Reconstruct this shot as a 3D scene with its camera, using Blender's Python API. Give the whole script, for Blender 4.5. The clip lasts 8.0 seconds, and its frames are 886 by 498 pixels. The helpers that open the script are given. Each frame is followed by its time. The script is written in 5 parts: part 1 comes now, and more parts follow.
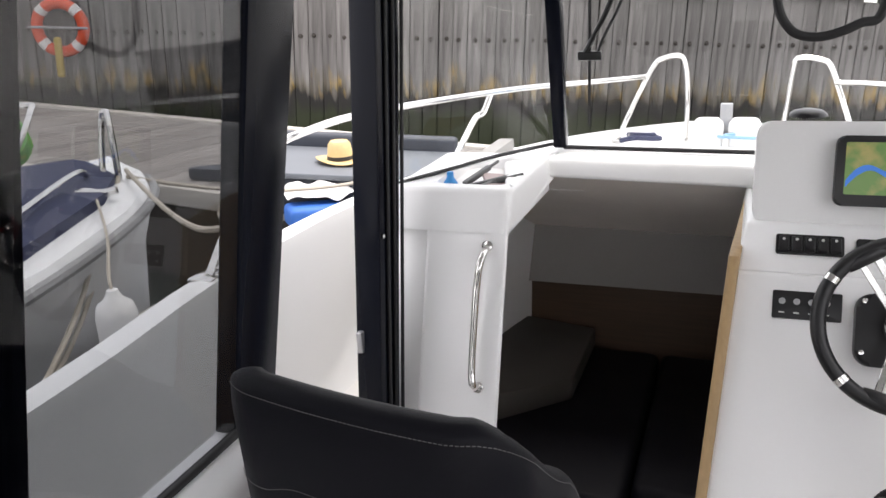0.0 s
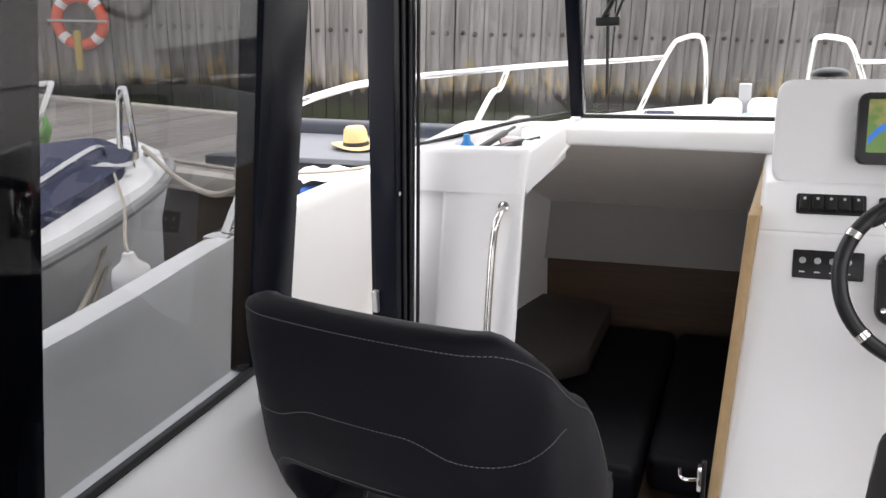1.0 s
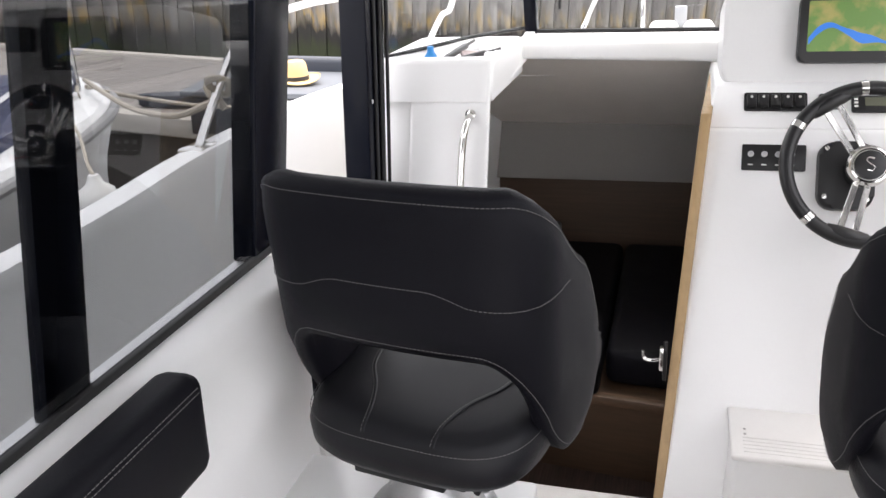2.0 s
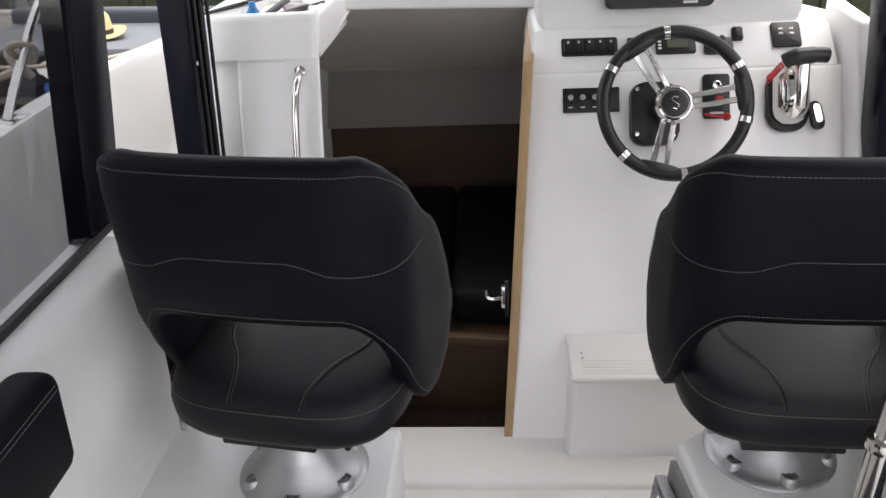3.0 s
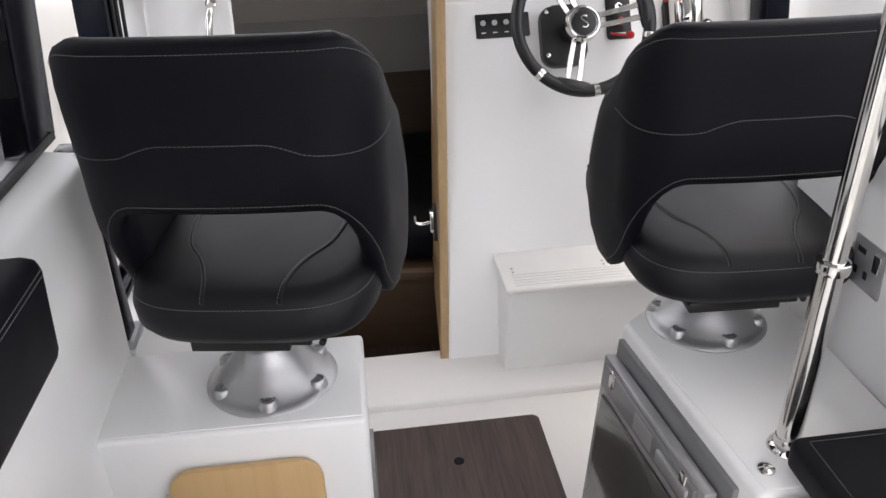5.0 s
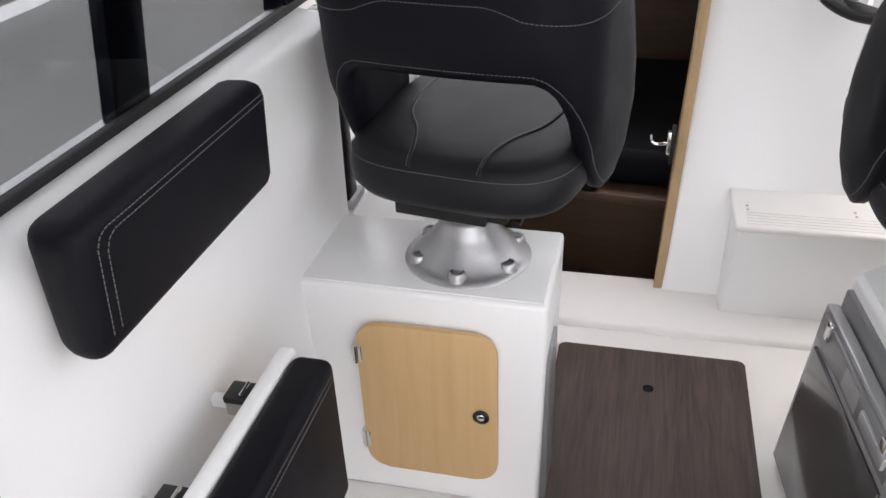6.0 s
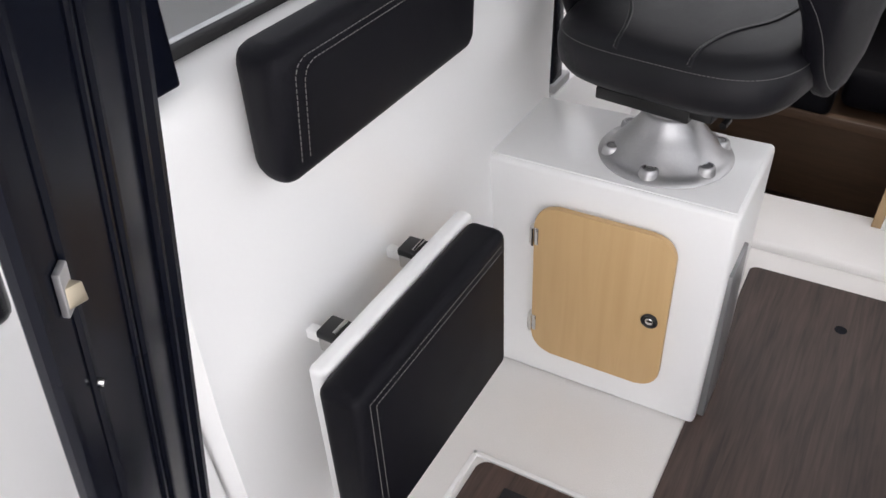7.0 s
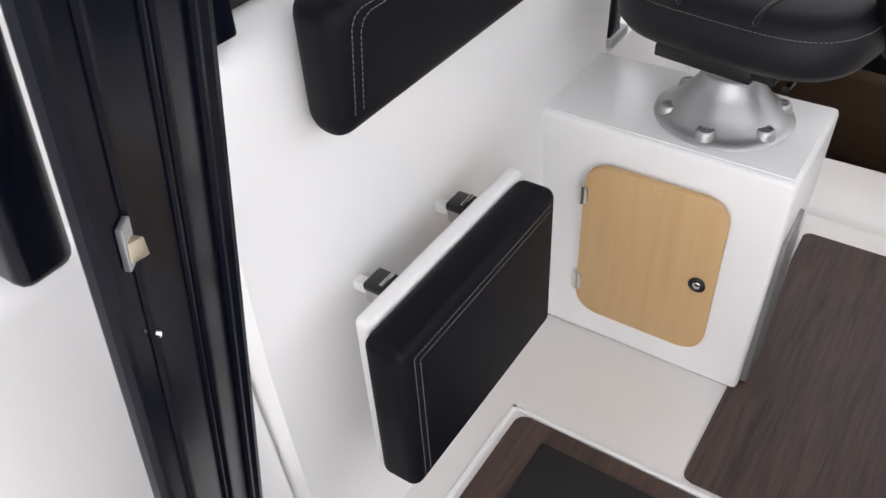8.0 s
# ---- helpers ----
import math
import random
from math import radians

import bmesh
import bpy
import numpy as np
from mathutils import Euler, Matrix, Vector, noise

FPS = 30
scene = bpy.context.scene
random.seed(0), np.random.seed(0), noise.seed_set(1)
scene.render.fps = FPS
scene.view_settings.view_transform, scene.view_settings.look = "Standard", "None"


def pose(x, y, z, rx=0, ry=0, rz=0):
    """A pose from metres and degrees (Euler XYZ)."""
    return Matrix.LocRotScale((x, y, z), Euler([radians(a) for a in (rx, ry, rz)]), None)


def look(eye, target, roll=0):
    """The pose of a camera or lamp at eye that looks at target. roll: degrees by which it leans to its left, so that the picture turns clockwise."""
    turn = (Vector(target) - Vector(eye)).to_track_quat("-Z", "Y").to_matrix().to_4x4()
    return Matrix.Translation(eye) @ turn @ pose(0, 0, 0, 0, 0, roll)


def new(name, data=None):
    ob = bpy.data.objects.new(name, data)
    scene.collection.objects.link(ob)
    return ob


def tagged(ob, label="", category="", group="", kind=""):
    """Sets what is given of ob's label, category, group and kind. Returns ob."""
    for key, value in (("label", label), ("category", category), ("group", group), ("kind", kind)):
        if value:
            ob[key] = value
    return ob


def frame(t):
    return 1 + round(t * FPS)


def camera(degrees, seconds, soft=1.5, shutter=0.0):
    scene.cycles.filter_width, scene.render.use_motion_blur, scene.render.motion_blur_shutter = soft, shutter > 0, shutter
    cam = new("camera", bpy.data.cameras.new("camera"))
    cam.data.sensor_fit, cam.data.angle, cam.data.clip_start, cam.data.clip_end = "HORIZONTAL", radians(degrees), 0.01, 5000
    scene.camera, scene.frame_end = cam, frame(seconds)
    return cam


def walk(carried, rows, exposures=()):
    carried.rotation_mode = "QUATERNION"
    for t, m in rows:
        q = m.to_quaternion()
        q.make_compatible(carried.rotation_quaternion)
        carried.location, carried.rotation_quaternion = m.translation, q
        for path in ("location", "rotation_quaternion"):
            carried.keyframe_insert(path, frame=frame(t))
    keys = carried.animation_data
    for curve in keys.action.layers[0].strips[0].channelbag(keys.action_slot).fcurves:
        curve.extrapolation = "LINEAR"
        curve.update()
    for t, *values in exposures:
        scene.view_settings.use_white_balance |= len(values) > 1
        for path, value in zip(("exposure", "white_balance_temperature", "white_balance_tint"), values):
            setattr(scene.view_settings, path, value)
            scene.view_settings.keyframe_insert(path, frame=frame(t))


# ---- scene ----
cam = camera(57.2, 8.0)
PATH = [
    (0, (0.092, -0.101, 1.605), (-0.589, 1.673, 0.982), -3.1),
    (0.5, (0.105, -0.105, 1.575), (-0.618, 1.656, 0.961), -3.2),
    (1, (0.092, -0.127, 1.496), (-0.623, 1.638, 0.884), -3.0),
    (1.2, (0.057, -0.174, 1.472), (-0.639, 1.59, 0.837), -2.7),
    (2.3, (0.016, -0.28, 1.422), (-0.399, 1.511, 0.633), -3.7),
    (2.5, (0.028, -0.282, 1.427), (-0.282, 1.512, 0.598), -3.7),
    (3, (-0.008, -0.3, 1.469), (-0.139, 1.487, 0.58), -2.9),
    (3.5, (-0.003, -0.312, 1.47), (0.046, 1.47, 0.563), -2.7),
    (4, (-0.024, -0.327, 1.45), (0.161, 1.438, 0.527), -2.5),
    (4.2, (-0.032, -0.333, 1.425), (0.156, 1.431, 0.502), -2.9),
    (5.3, (-0.192, -0.407, 1.323), (-0.03, 1.348, 0.378), -1.7),
    (5.5, (-0.161, -0.403, 1.307), (-0.114, 1.343, 0.333), -2.0),
    (6, (-0.086, -0.419, 1.257), (-0.514, 1.237, 0.221), -2.5),
    (6.5, (-0.076, -0.422, 1.219), (-0.788, 1.075, 0.1), -2.4),
    (7, (-0.059, -0.426, 1.215), (-0.894, 0.933, 0.008), -3.2),
    (7.5, (-0.061, -0.432, 1.209), (-0.944, 0.845, -0.053), -3.7),
    (8, (-0.067, -0.423, 1.222), (-0.956, 0.81, -0.078), -3.6),
]
EXPOSURES = [(0, 1.45), (1.2, 1.7), (2.4, 2.0), (2.9, 1.5), (3.5, 1.08), (4.2, 1.12), (5.3, 1.75), (6.5, 1.8), (8, 1.8)]
walk(cam, [(t, look(eye, target, roll)) for t, eye, target, roll in PATH], EXPOSURES)
# ---------------------------------------------------------------- light
world = bpy.data.worlds.new("overcast_sky")
scene.world = world
world.use_nodes = True
wn = world.node_tree.nodes
wl = world.node_tree.links
sky = wn.new("ShaderNodeTexSky")
sky.sky_type = "NISHITA"
sky.sun_disc = False
sky.sun_elevation, sky.sun_rotation = radians(72), radians(38.7)
sky.dust_density = 4.0
hazy = wn.new("ShaderNodeMixRGB")
hazy.inputs[0].default_value = 0.7
hazy.inputs[2].default_value = (8.0, 7.55, 7.45, 1)
wl.new(sky.outputs[0], hazy.inputs[1])
wl.new(hazy.outputs[0], wn["Background"].inputs[0])
wn["Background"].inputs[1].default_value = 0.15
sun_data = bpy.data.lights.new("sun", "SUN")
sun_data.energy, sun_data.angle, sun_data.color = 0.8, radians(24), (1.0, 0.96, 0.9)
sun = new("sun", sun_data)
sun.matrix_world = look((0, 0, 10), (-2.0, -2.5, 0))

# ---------------------------------------------------------------- materials


def mat(name, color, rough=0.5, metal=0.0, vary=0.06, scale=9.0, grain=0.02, grain_scale=180.0, bump=0.0, bump_scale=120.0,
        coat=0.0, stretch=(1, 1, 1), stains=None, spots=0.55, spec=0.5):
    m = bpy.data.materials.new(name)
    m.use_nodes = True
    nt = m.node_tree
    b = nt.nodes["Principled BSDF"]
    b.inputs["Roughness"].default_value = rough
    b.inputs["Metallic"].default_value = metal
    b.inputs["Specular IOR Level"].default_value = spec
    b.inputs["Coat Weight"].default_value = coat
    b.inputs["Coat Roughness"].default_value = 0.08
    tc = nt.nodes.new("ShaderNodeTexCoord")
    mp = nt.nodes.new("ShaderNodeMapping")
    mp.inputs["Scale"].default_value = stretch
    nt.links.new(tc.outputs["Object"], mp.inputs[0])
    n1 = nt.nodes.new("ShaderNodeTexNoise")
    n1.inputs["Scale"].default_value, n1.inputs["Detail"].default_value = scale, 5
    n2 = nt.nodes.new("ShaderNodeTexNoise")
    n2.inputs["Scale"].default_value, n2.inputs["Detail"].default_value = grain_scale, 3
    for n in (n1, n2):
        nt.links.new(mp.outputs[0], n.inputs["Vector"])
    add = nt.nodes.new("ShaderNodeMath")
    add.operation = "MULTIPLY_ADD"
    add.inputs[1].default_value, add.inputs[2].default_value = vary * 2, 1 - vary - grain
    nt.links.new(n1.outputs["Fac"], add.inputs[0])
    add2 = nt.nodes.new("ShaderNodeMath")
    add2.operation = "MULTIPLY_ADD"
    add2.inputs[1].default_value = grain * 2
    nt.links.new(n2.outputs["Fac"], add2.inputs[0])
    nt.links.new(add.outputs[0], add2.inputs[2])
    mul = nt.nodes.new("ShaderNodeMixRGB")
    mul.blend_type = "MULTIPLY"
    mul.inputs[0].default_value = 1
    mul.inputs[1].default_value = (*color, 1)
    nt.links.new(add2.outputs[0], mul.inputs[2])
    out = mul.outputs[0]
    if stains:
        n3 = nt.nodes.new("ShaderNodeTexNoise")
        n3.inputs["Scale"].default_value, n3.inputs["Detail"].default_value = scale * 0.7, 8
        nt.links.new(mp.outputs[0], n3.inputs["Vector"])
        ramp = nt.nodes.new("ShaderNodeMapRange")
        ramp.inputs[1].default_value, ramp.inputs[2].default_value = spots, spots + 0.16
        nt.links.new(n3.outputs["Fac"], ramp.inputs[0])
        mx = nt.nodes.new("ShaderNodeMixRGB")
        mx.inputs[2].default_value = (*stains, 1)
        nt.links.new(ramp.outputs[0], mx.inputs[0])
        nt.links.new(out, mx.inputs[1])
        out = mx.outputs[0]
    nt.links.new(out, b.inputs["Base Color"])
    rr = nt.nodes.new("ShaderNodeMath")
    rr.operation = "MULTIPLY_ADD"
    rr.inputs[1].default_value, rr.inputs[2].default_value = rough * 0.3, rough * 0.85
    nt.links.new(n1.outputs["Fac"], rr.inputs[0])
    nt.links.new(rr.outputs[0], b.inputs["Roughness"])
    if bump:
        n4 = nt.nodes.new("ShaderNodeTexNoise")
        n4.inputs["Scale"].default_value, n4.inputs["Detail"].default_value = bump_scale, 4
        nt.links.new(mp.outputs[0], n4.inputs["Vector"])
        bp = nt.nodes.new("ShaderNodeBump")
        bp.inputs["Strength"].default_value, bp.inputs["Distance"].default_value = bump, 0.004
        nt.links.new(n4.outputs["Fac"], bp.inputs["Height"])
        nt.links.new(bp.outputs[0], b.inputs["Normal"])
    return m


def wood(name, dark, light, along="y", scale=3.0, rough=0.45, ring=26.0, bump=0.15):
    """Straight-grained wood: stretched noise between two browns."""
    m = bpy.data.materials.new(name)
    m.use_nodes = True
    nt = m.node_tree
    b = nt.nodes["Principled BSDF"]
    tc = nt.nodes.new("ShaderNodeTexCoord")
    mp = nt.nodes.new("ShaderNodeMapping")
    f = {"x": (0.06, 1, 1), "y": (1, 0.06, 1), "z": (1, 1, 0.06)}[along]
    mp.inputs["Scale"].default_value = [ring * a for a in f]
    nt.links.new(tc.outputs["Object"], mp.inputs[0])
    n1 = nt.nodes.new("ShaderNodeTexNoise")
    n1.inputs["Scale"].default_value, n1.inputs["Detail"].default_value = scale, 8
    n1.inputs["Distortion"].default_value = 0.6
    n2 = nt.nodes.new("ShaderNodeTexNoise")
    n2.inputs["Scale"].default_value, n2.inputs["Detail"].default_value = scale * 0.16, 3
    for n in (n1, n2):
        nt.links.new(mp.outputs[0], n.inputs["Vector"])
    av = nt.nodes.new("ShaderNodeMath")
    av.operation = "MULTIPLY_ADD"
    av.inputs[1].default_value = 0.6
    nt.links.new(n1.outputs["Fac"], av.inputs[0])
    half = nt.nodes.new("ShaderNodeMath")
    half.operation = "MULTIPLY"
    half.inputs[1].default_value = 0.4
    nt.links.new(n2.outputs["Fac"], half.inputs[0])
    nt.links.new(half.outputs[0], av.inputs[2])
    ramp = nt.nodes.new("ShaderNodeValToRGB")
    ramp.color_ramp.elements[0].position, ramp.color_ramp.elements[1].position = 0.32, 0.68
    ramp.color_ramp.elements[0].color, ramp.color_ramp.elements[1].color = (*dark, 1), (*light, 1)
    nt.links.new(av.outputs[0], ramp.inputs[0])
    info = nt.nodes.new("ShaderNodeObjectInfo")
    shade = nt.nodes.new("ShaderNodeMapRange")
    shade.inputs[3].default_value, shade.inputs[4].default_value = 0.8, 1.15
    nt.links.new(info.outputs["Random"], shade.inputs[0])
    mul = nt.nodes.new("ShaderNodeMixRGB")
    mul.blend_type = "MULTIPLY"
    mul.inputs[0].default_value = 1
    nt.links.new(ramp.outputs[0], mul.inputs[1])
    nt.links.new(shade.outputs[0], mul.inputs[2])
    nt.links.new(mul.outputs[0], b.inputs["Base Color"])
    b.inputs["Roughness"].default_value = rough
    bp = nt.nodes.new("ShaderNodeBump")
    bp.inputs["Strength"].default_value, bp.inputs["Distance"].default_value = bump, 0.002
    nt.links.new(n1.outputs["Fac"], bp.inputs["Height"])
    nt.links.new(bp.outputs[0], b.inputs["Normal"])
    return m


def glass_mat(name, tint, rough=0.0):
    """A thin pane: mostly clear, mirror-like at grazing angles."""
    m = bpy.data.materials.new(name)
    m.use_nodes = True
    nt = m.node_tree
    nt.nodes.remove(nt.nodes["Principled BSDF"])
    out = nt.nodes["Material Output"]
    clear = nt.nodes.new("ShaderNodeBsdfTransparent")
    clear.inputs[0].default_value = (*tint, 1)
    gloss = nt.nodes.new("ShaderNodeBsdfGlossy")
    gloss.inputs["Roughness"].default_value = rough
    lw = nt.nodes.new("ShaderNodeLayerWeight")
    lw.inputs["Blend"].default_value = 0.5
    pw = nt.nodes.new("ShaderNodeMath")
    pw.operation = "POWER"
    pw.inputs[1].default_value = 4.0
    nt.links.new(lw.outputs["Facing"], pw.inputs[0])
    fr = nt.nodes.new("ShaderNodeMath")
    fr.operation = "MULTIPLY_ADD"
    fr.inputs[1].default_value, fr.inputs[2].default_value = 0.7, 0.025
    nt.links.new(pw.outputs[0], fr.inputs[0])
    mix = nt.nodes.new("ShaderNodeMixShader")
    nt.links.new(fr.outputs[0], mix.inputs[0])
    nt.links.new(clear.outputs[0], mix.inputs[1])
    nt.links.new(gloss.outputs[0], mix.inputs[2])
    nt.links.new(mix.outputs[0], out.inputs["Surface"])
    return m


GEL = mat("white_gelcoat", (0.80, 0.80, 0.795), 0.32, vary=0.02, scale=3, grain=0.008, coat=0.12, bump=0.02, bump_scale=6)
GEL_DULL = mat("matt_white_liner", (0.74, 0.74, 0.735), 0.45, vary=0.03, scale=4, grain=0.015, bump=0.05, bump_scale=60)
GREY_LINER = mat("grey_liner", (0.29, 0.28, 0.268), 0.7, vary=0.05, scale=6, grain=0.05, bump=0.1)
DECK = mat("textured_white_deck", (0.79, 0.775, 0.755), 0.5, vary=0.03, scale=7, grain=0.04, grain_scale=320, bump=0.25, bump_scale=420)
VINYL = mat("black_vinyl", (0.0050, 0.0049, 0.0074), 0.52, spec=0.12, vary=0.12, scale=14, grain=0.1, grain_scale=500, bump=0.22, bump_scale=700)
VINYL_GREY = mat("charcoal_vinyl", (0.0076, 0.0075, 0.0098), 0.46, spec=0.24, vary=0.1, scale=14, grain=0.08, grain_scale=500, bump=0.22, bump_scale=700)
THREAD = mat("grey_thread", (0.13, 0.128, 0.125), 0.8, vary=0.1)
BLACK_ALU = mat("black_powder_coat", (0.0036, 0.0045, 0.0088), 0.24, vary=0.15, scale=12, grain=0.04, spec=0.10)
BLACK_PLASTIC = mat("black_plastic", (0.008, 0.008, 0.009), 0.38, spec=0.4, vary=0.1, grain=0.05, bump=0.05, bump_scale=500)
RUBBER = mat("black_rubber", (0.010, 0.010, 0.011), 0.6, vary=0.1, grain=0.05)
CHROME = mat("polished_steel", (0.66, 0.65, 0.63), 0.11, metal=1.0, vary=0.03, grain=0.01)
CAST = mat("brushed_cast_aluminium", (0.46, 0.46, 0.465), 0.42, metal=0.9, vary=0.06, scale=20, grain=0.06, bump=0.06, bump_scale=260)
GREY_PAINT = mat("grey_fridge_paint", (0.22, 0.22, 0.225), 0.35, metal=0.4, vary=0.05, grain=0.03)
SILVER = mat("silver_fridge_trim", (0.42, 0.42, 0.43), 0.35, metal=0.6, vary=0.05, grain=0.03)
FRIDGE_DOOR = mat("dark_fridge_door", (0.045, 0.044, 0.043), 0.22, vary=0.08, grain=0.02, coat=0.5)
BRASS = mat("brass_plate", (0.36, 0.22, 0.09), 0.3, metal=0.9, vary=0.15, scale=60)
MAPLE = wood("pale_maple", (0.46, 0.30, 0.135), (0.52, 0.35, 0.17), "z", 2.0, 0.5, 30, 0.04)
TEAK = wood("brown_cabin_wood", (0.062, 0.036, 0.021), (0.095, 0.056, 0.033), "x", 3.0, 0.5)
MAPLE_EDGE = wood("maple_door_edge", (0.25, 0.165, 0.08), (0.34, 0.225, 0.11), "z", 2.5, 0.5)
HATCH = wood("dark_brown_floor_board", (0.018, 0.0105, 0.0085), (0.080, 0.051, 0.042), "y", 4.0, 0.52, 30, 0.3)
MAT_RUBBER = mat("black_floor_mat", (0.010, 0.010, 0.012), 0.85, vary=0.1, grain=0.15, bump=0.5, bump_scale=500)
RED = mat("red_plastic", (0.55, 0.02, 0.02), 0.35)
WHITE_PLASTIC = mat("white_plastic", (0.75, 0.74, 0.72), 0.4)
GLASS = glass_mat("clear_window_glass", (0.94, 0.95, 0.95))
TINTED = glass_mat("tinted_door_glass", (0.54, 0.55, 0.56))

# ---------------------------------------------------------------- mesh tools


def mesh_from(bm, name, material, smooth=35):
    me = bpy.data.meshes.new(name)
    bmesh.ops.recalc_face_normals(bm, faces=bm.faces[:])
    bm.to_mesh(me)
    bm.free()
    for p in me.polygons:
        p.use_smooth = True
    me.set_sharp_from_angle(angle=radians(smooth))
    me.materials.append(material)
    return me


def thing(name, label, category, group="", kind="", at=None):
    ob = new(name)
    ob.empty_display_size = 0.05
    if at is not None:
        ob.matrix_world = at
    return tagged(ob, label, category, group, kind)


def part(name, bm, material, parent, label="", smooth=35, m=None):
    ob = new(name, mesh_from(bm, name, material, smooth))
    ob.parent = parent
    if m is not None:
        ob.matrix_basis = m
    return tagged(ob, label)


def solid(name, bm, material, label, category, group="", kind="", smooth=35, m=None):
    ob = new(name, mesh_from(bm, name, material, smooth))
    if m is not None:
        ob.matrix_world = m
    return tagged(ob, label, category, group, kind)


def box(x0, x1, y0, y1, z0, z1, bevel=0.0, seg=2, bm=None):
    bm = bm or bmesh.new()
    r = bmesh.ops.create_cube(bm, size=1)
    for v in r["verts"]:
        v.co = Vector(((x0 + x1) / 2 + v.co.x * (x1 - x0), (y0 + y1) / 2 + v.co.y * (y1 - y0), (z0 + z1) / 2 + v.co.z * (z1 - z0)))
    if bevel:
        es = list({e for v in r["verts"] for e in v.link_edges})
        bmesh.ops.bevel(bm, geom=es, offset=bevel, segments=seg, profile=0.5, affect="EDGES")
    return bm


def hexa(c, bevel=0.0, seg=2, bm=None):
    """A block from its eight corners: four below, four above, both the same way round."""
    bm = bm or bmesh.new()
    v = [bm.verts.new(p) for p in c]
    fs = [bm.faces.new([v[i] for i in q]) for q in ((0, 1, 2, 3), (4, 5, 6, 7), (0, 1, 5, 4), (1, 2, 6, 5), (2, 3, 7, 6), (3, 0, 4, 7))]
    if bevel:
        es = list({e for f in fs for e in f.edges})
        bmesh.ops.bevel(bm, geom=es, offset=bevel, segments=seg, profile=0.5, affect="EDGES")
    return bm


def prism(outline, depth, frame_m, bevel=0.0, seg=2, bm=None):
    """An outline in a plane, given a thickness along the plane's z; frame_m places it."""
    bm = bm or bmesh.new()
    a = [bm.verts.new(frame_m @ Vector((p[0], p[1], 0))) for p in outline]
    b = [bm.verts.new(frame_m @ Vector((p[0], p[1], depth))) for p in outline]
    n = len(outline)
    fs = [bm.faces.new(a), bm.faces.new(b)]
    rim = [e for f in fs for e in f.edges]
    for i in range(n):
        bm.faces.new((a[i], a[(i + 1) % n], b[(i + 1) % n], b[i]))
    if bevel:
        bmesh.ops.bevel(bm, geom=rim, offset=bevel, segments=seg, profile=0.5, affect="EDGES")
    return bm


def rounded(w, h, r, n=6):
    pts = []
    for cx, cy, a0 in ((w / 2 - r, h / 2 - r, 0), (-w / 2 + r, h / 2 - r, 90), (-w / 2 + r, -h / 2 + r, 180), (w / 2 - r, -h / 2 + r, 270)):
        for i in range(n + 1):
            a = radians(a0 + 90 * i / n)
            pts.append((cx + r * math.cos(a), cy + r * math.sin(a)))
    return pts


def loft(rings, bm=None, closed_ends=True, ring_closed=True):
    bm = bm or bmesh.new()
    vs = [[bm.verts.new(p) for p in r] for r in rings]
    n = len(rings[0])
    for a, b in zip(vs, vs[1:]):
        for i in range(n if ring_closed else n - 1):
            bm.faces.new((a[i], a[(i + 1) % n], b[(i + 1) % n], b[i]))
    if closed_ends and ring_closed:
        bm.faces.new(vs[0])
        bm.faces.new(vs[-1])
    return bm


def smooth_path(pts, steps=8, closed=False):
    """A Catmull-Rom curve through points."""
    p = [Vector(q) for q in pts]
    n = len(p)
    out = []
    for i in range(n if closed else n - 1):
        if closed:
            a, b, c, d = p[(i - 1) % n], p[i], p[(i + 1) % n], p[(i + 2) % n]
        else:
            a, b, c, d = p[max(i - 1, 0)], p[i], p[i + 1], p[min(i + 2, n - 1)]
        for k in range(steps):
            t = k / steps
            out.append(0.5 * ((2 * b) + (c - a) * t + (2 * a - 5 * b + 4 * c - d) * t * t + (3 * b - a - 3 * c + d) * t ** 3))
    if not closed:
        out.append(p[-1])
    return out


def tube(pts, r, sides=10, bm=None, closed=False):
    """A round bar along a path; r may be a list."""
    pts = [Vector(p) for p in pts]
    n = len(pts)
    rings, ref = [], None
    for i, p in enumerate(pts):
        a = pts[(i - 1) % n] if closed else pts[max(i - 1, 0)]
        b = pts[(i + 1) % n] if closed else pts[min(i + 1, n - 1)]
        d = (b - a).normalized()
        if ref is None:
            ref = d.orthogonal().normalized()
        ref = (ref - d * ref.dot(d)).normalized()
        s = d.cross(ref)
        rad = r[i] if isinstance(r, (list, tuple)) else r
        rings.append([p + rad * (math.cos(2 * math.pi * k / sides) * ref + math.sin(2 * math.pi * k / sides) * s) for k in range(sides)])
    if closed:
        rings.append(rings[0])
    return loft(rings, bm, not closed)


def lathe(profile, sides=40, bm=None, m=None):
    """Turns (radius, height) pairs round z."""
    m = m or Matrix()
    rings = [[m @ Vector((max(r, 1e-4) * math.cos(2 * math.pi * k / sides), max(r, 1e-4) * math.sin(2 * math.pi * k / sides), z)) for k in range(sides)]
             for r, z in profile]
    return loft(rings, bm)


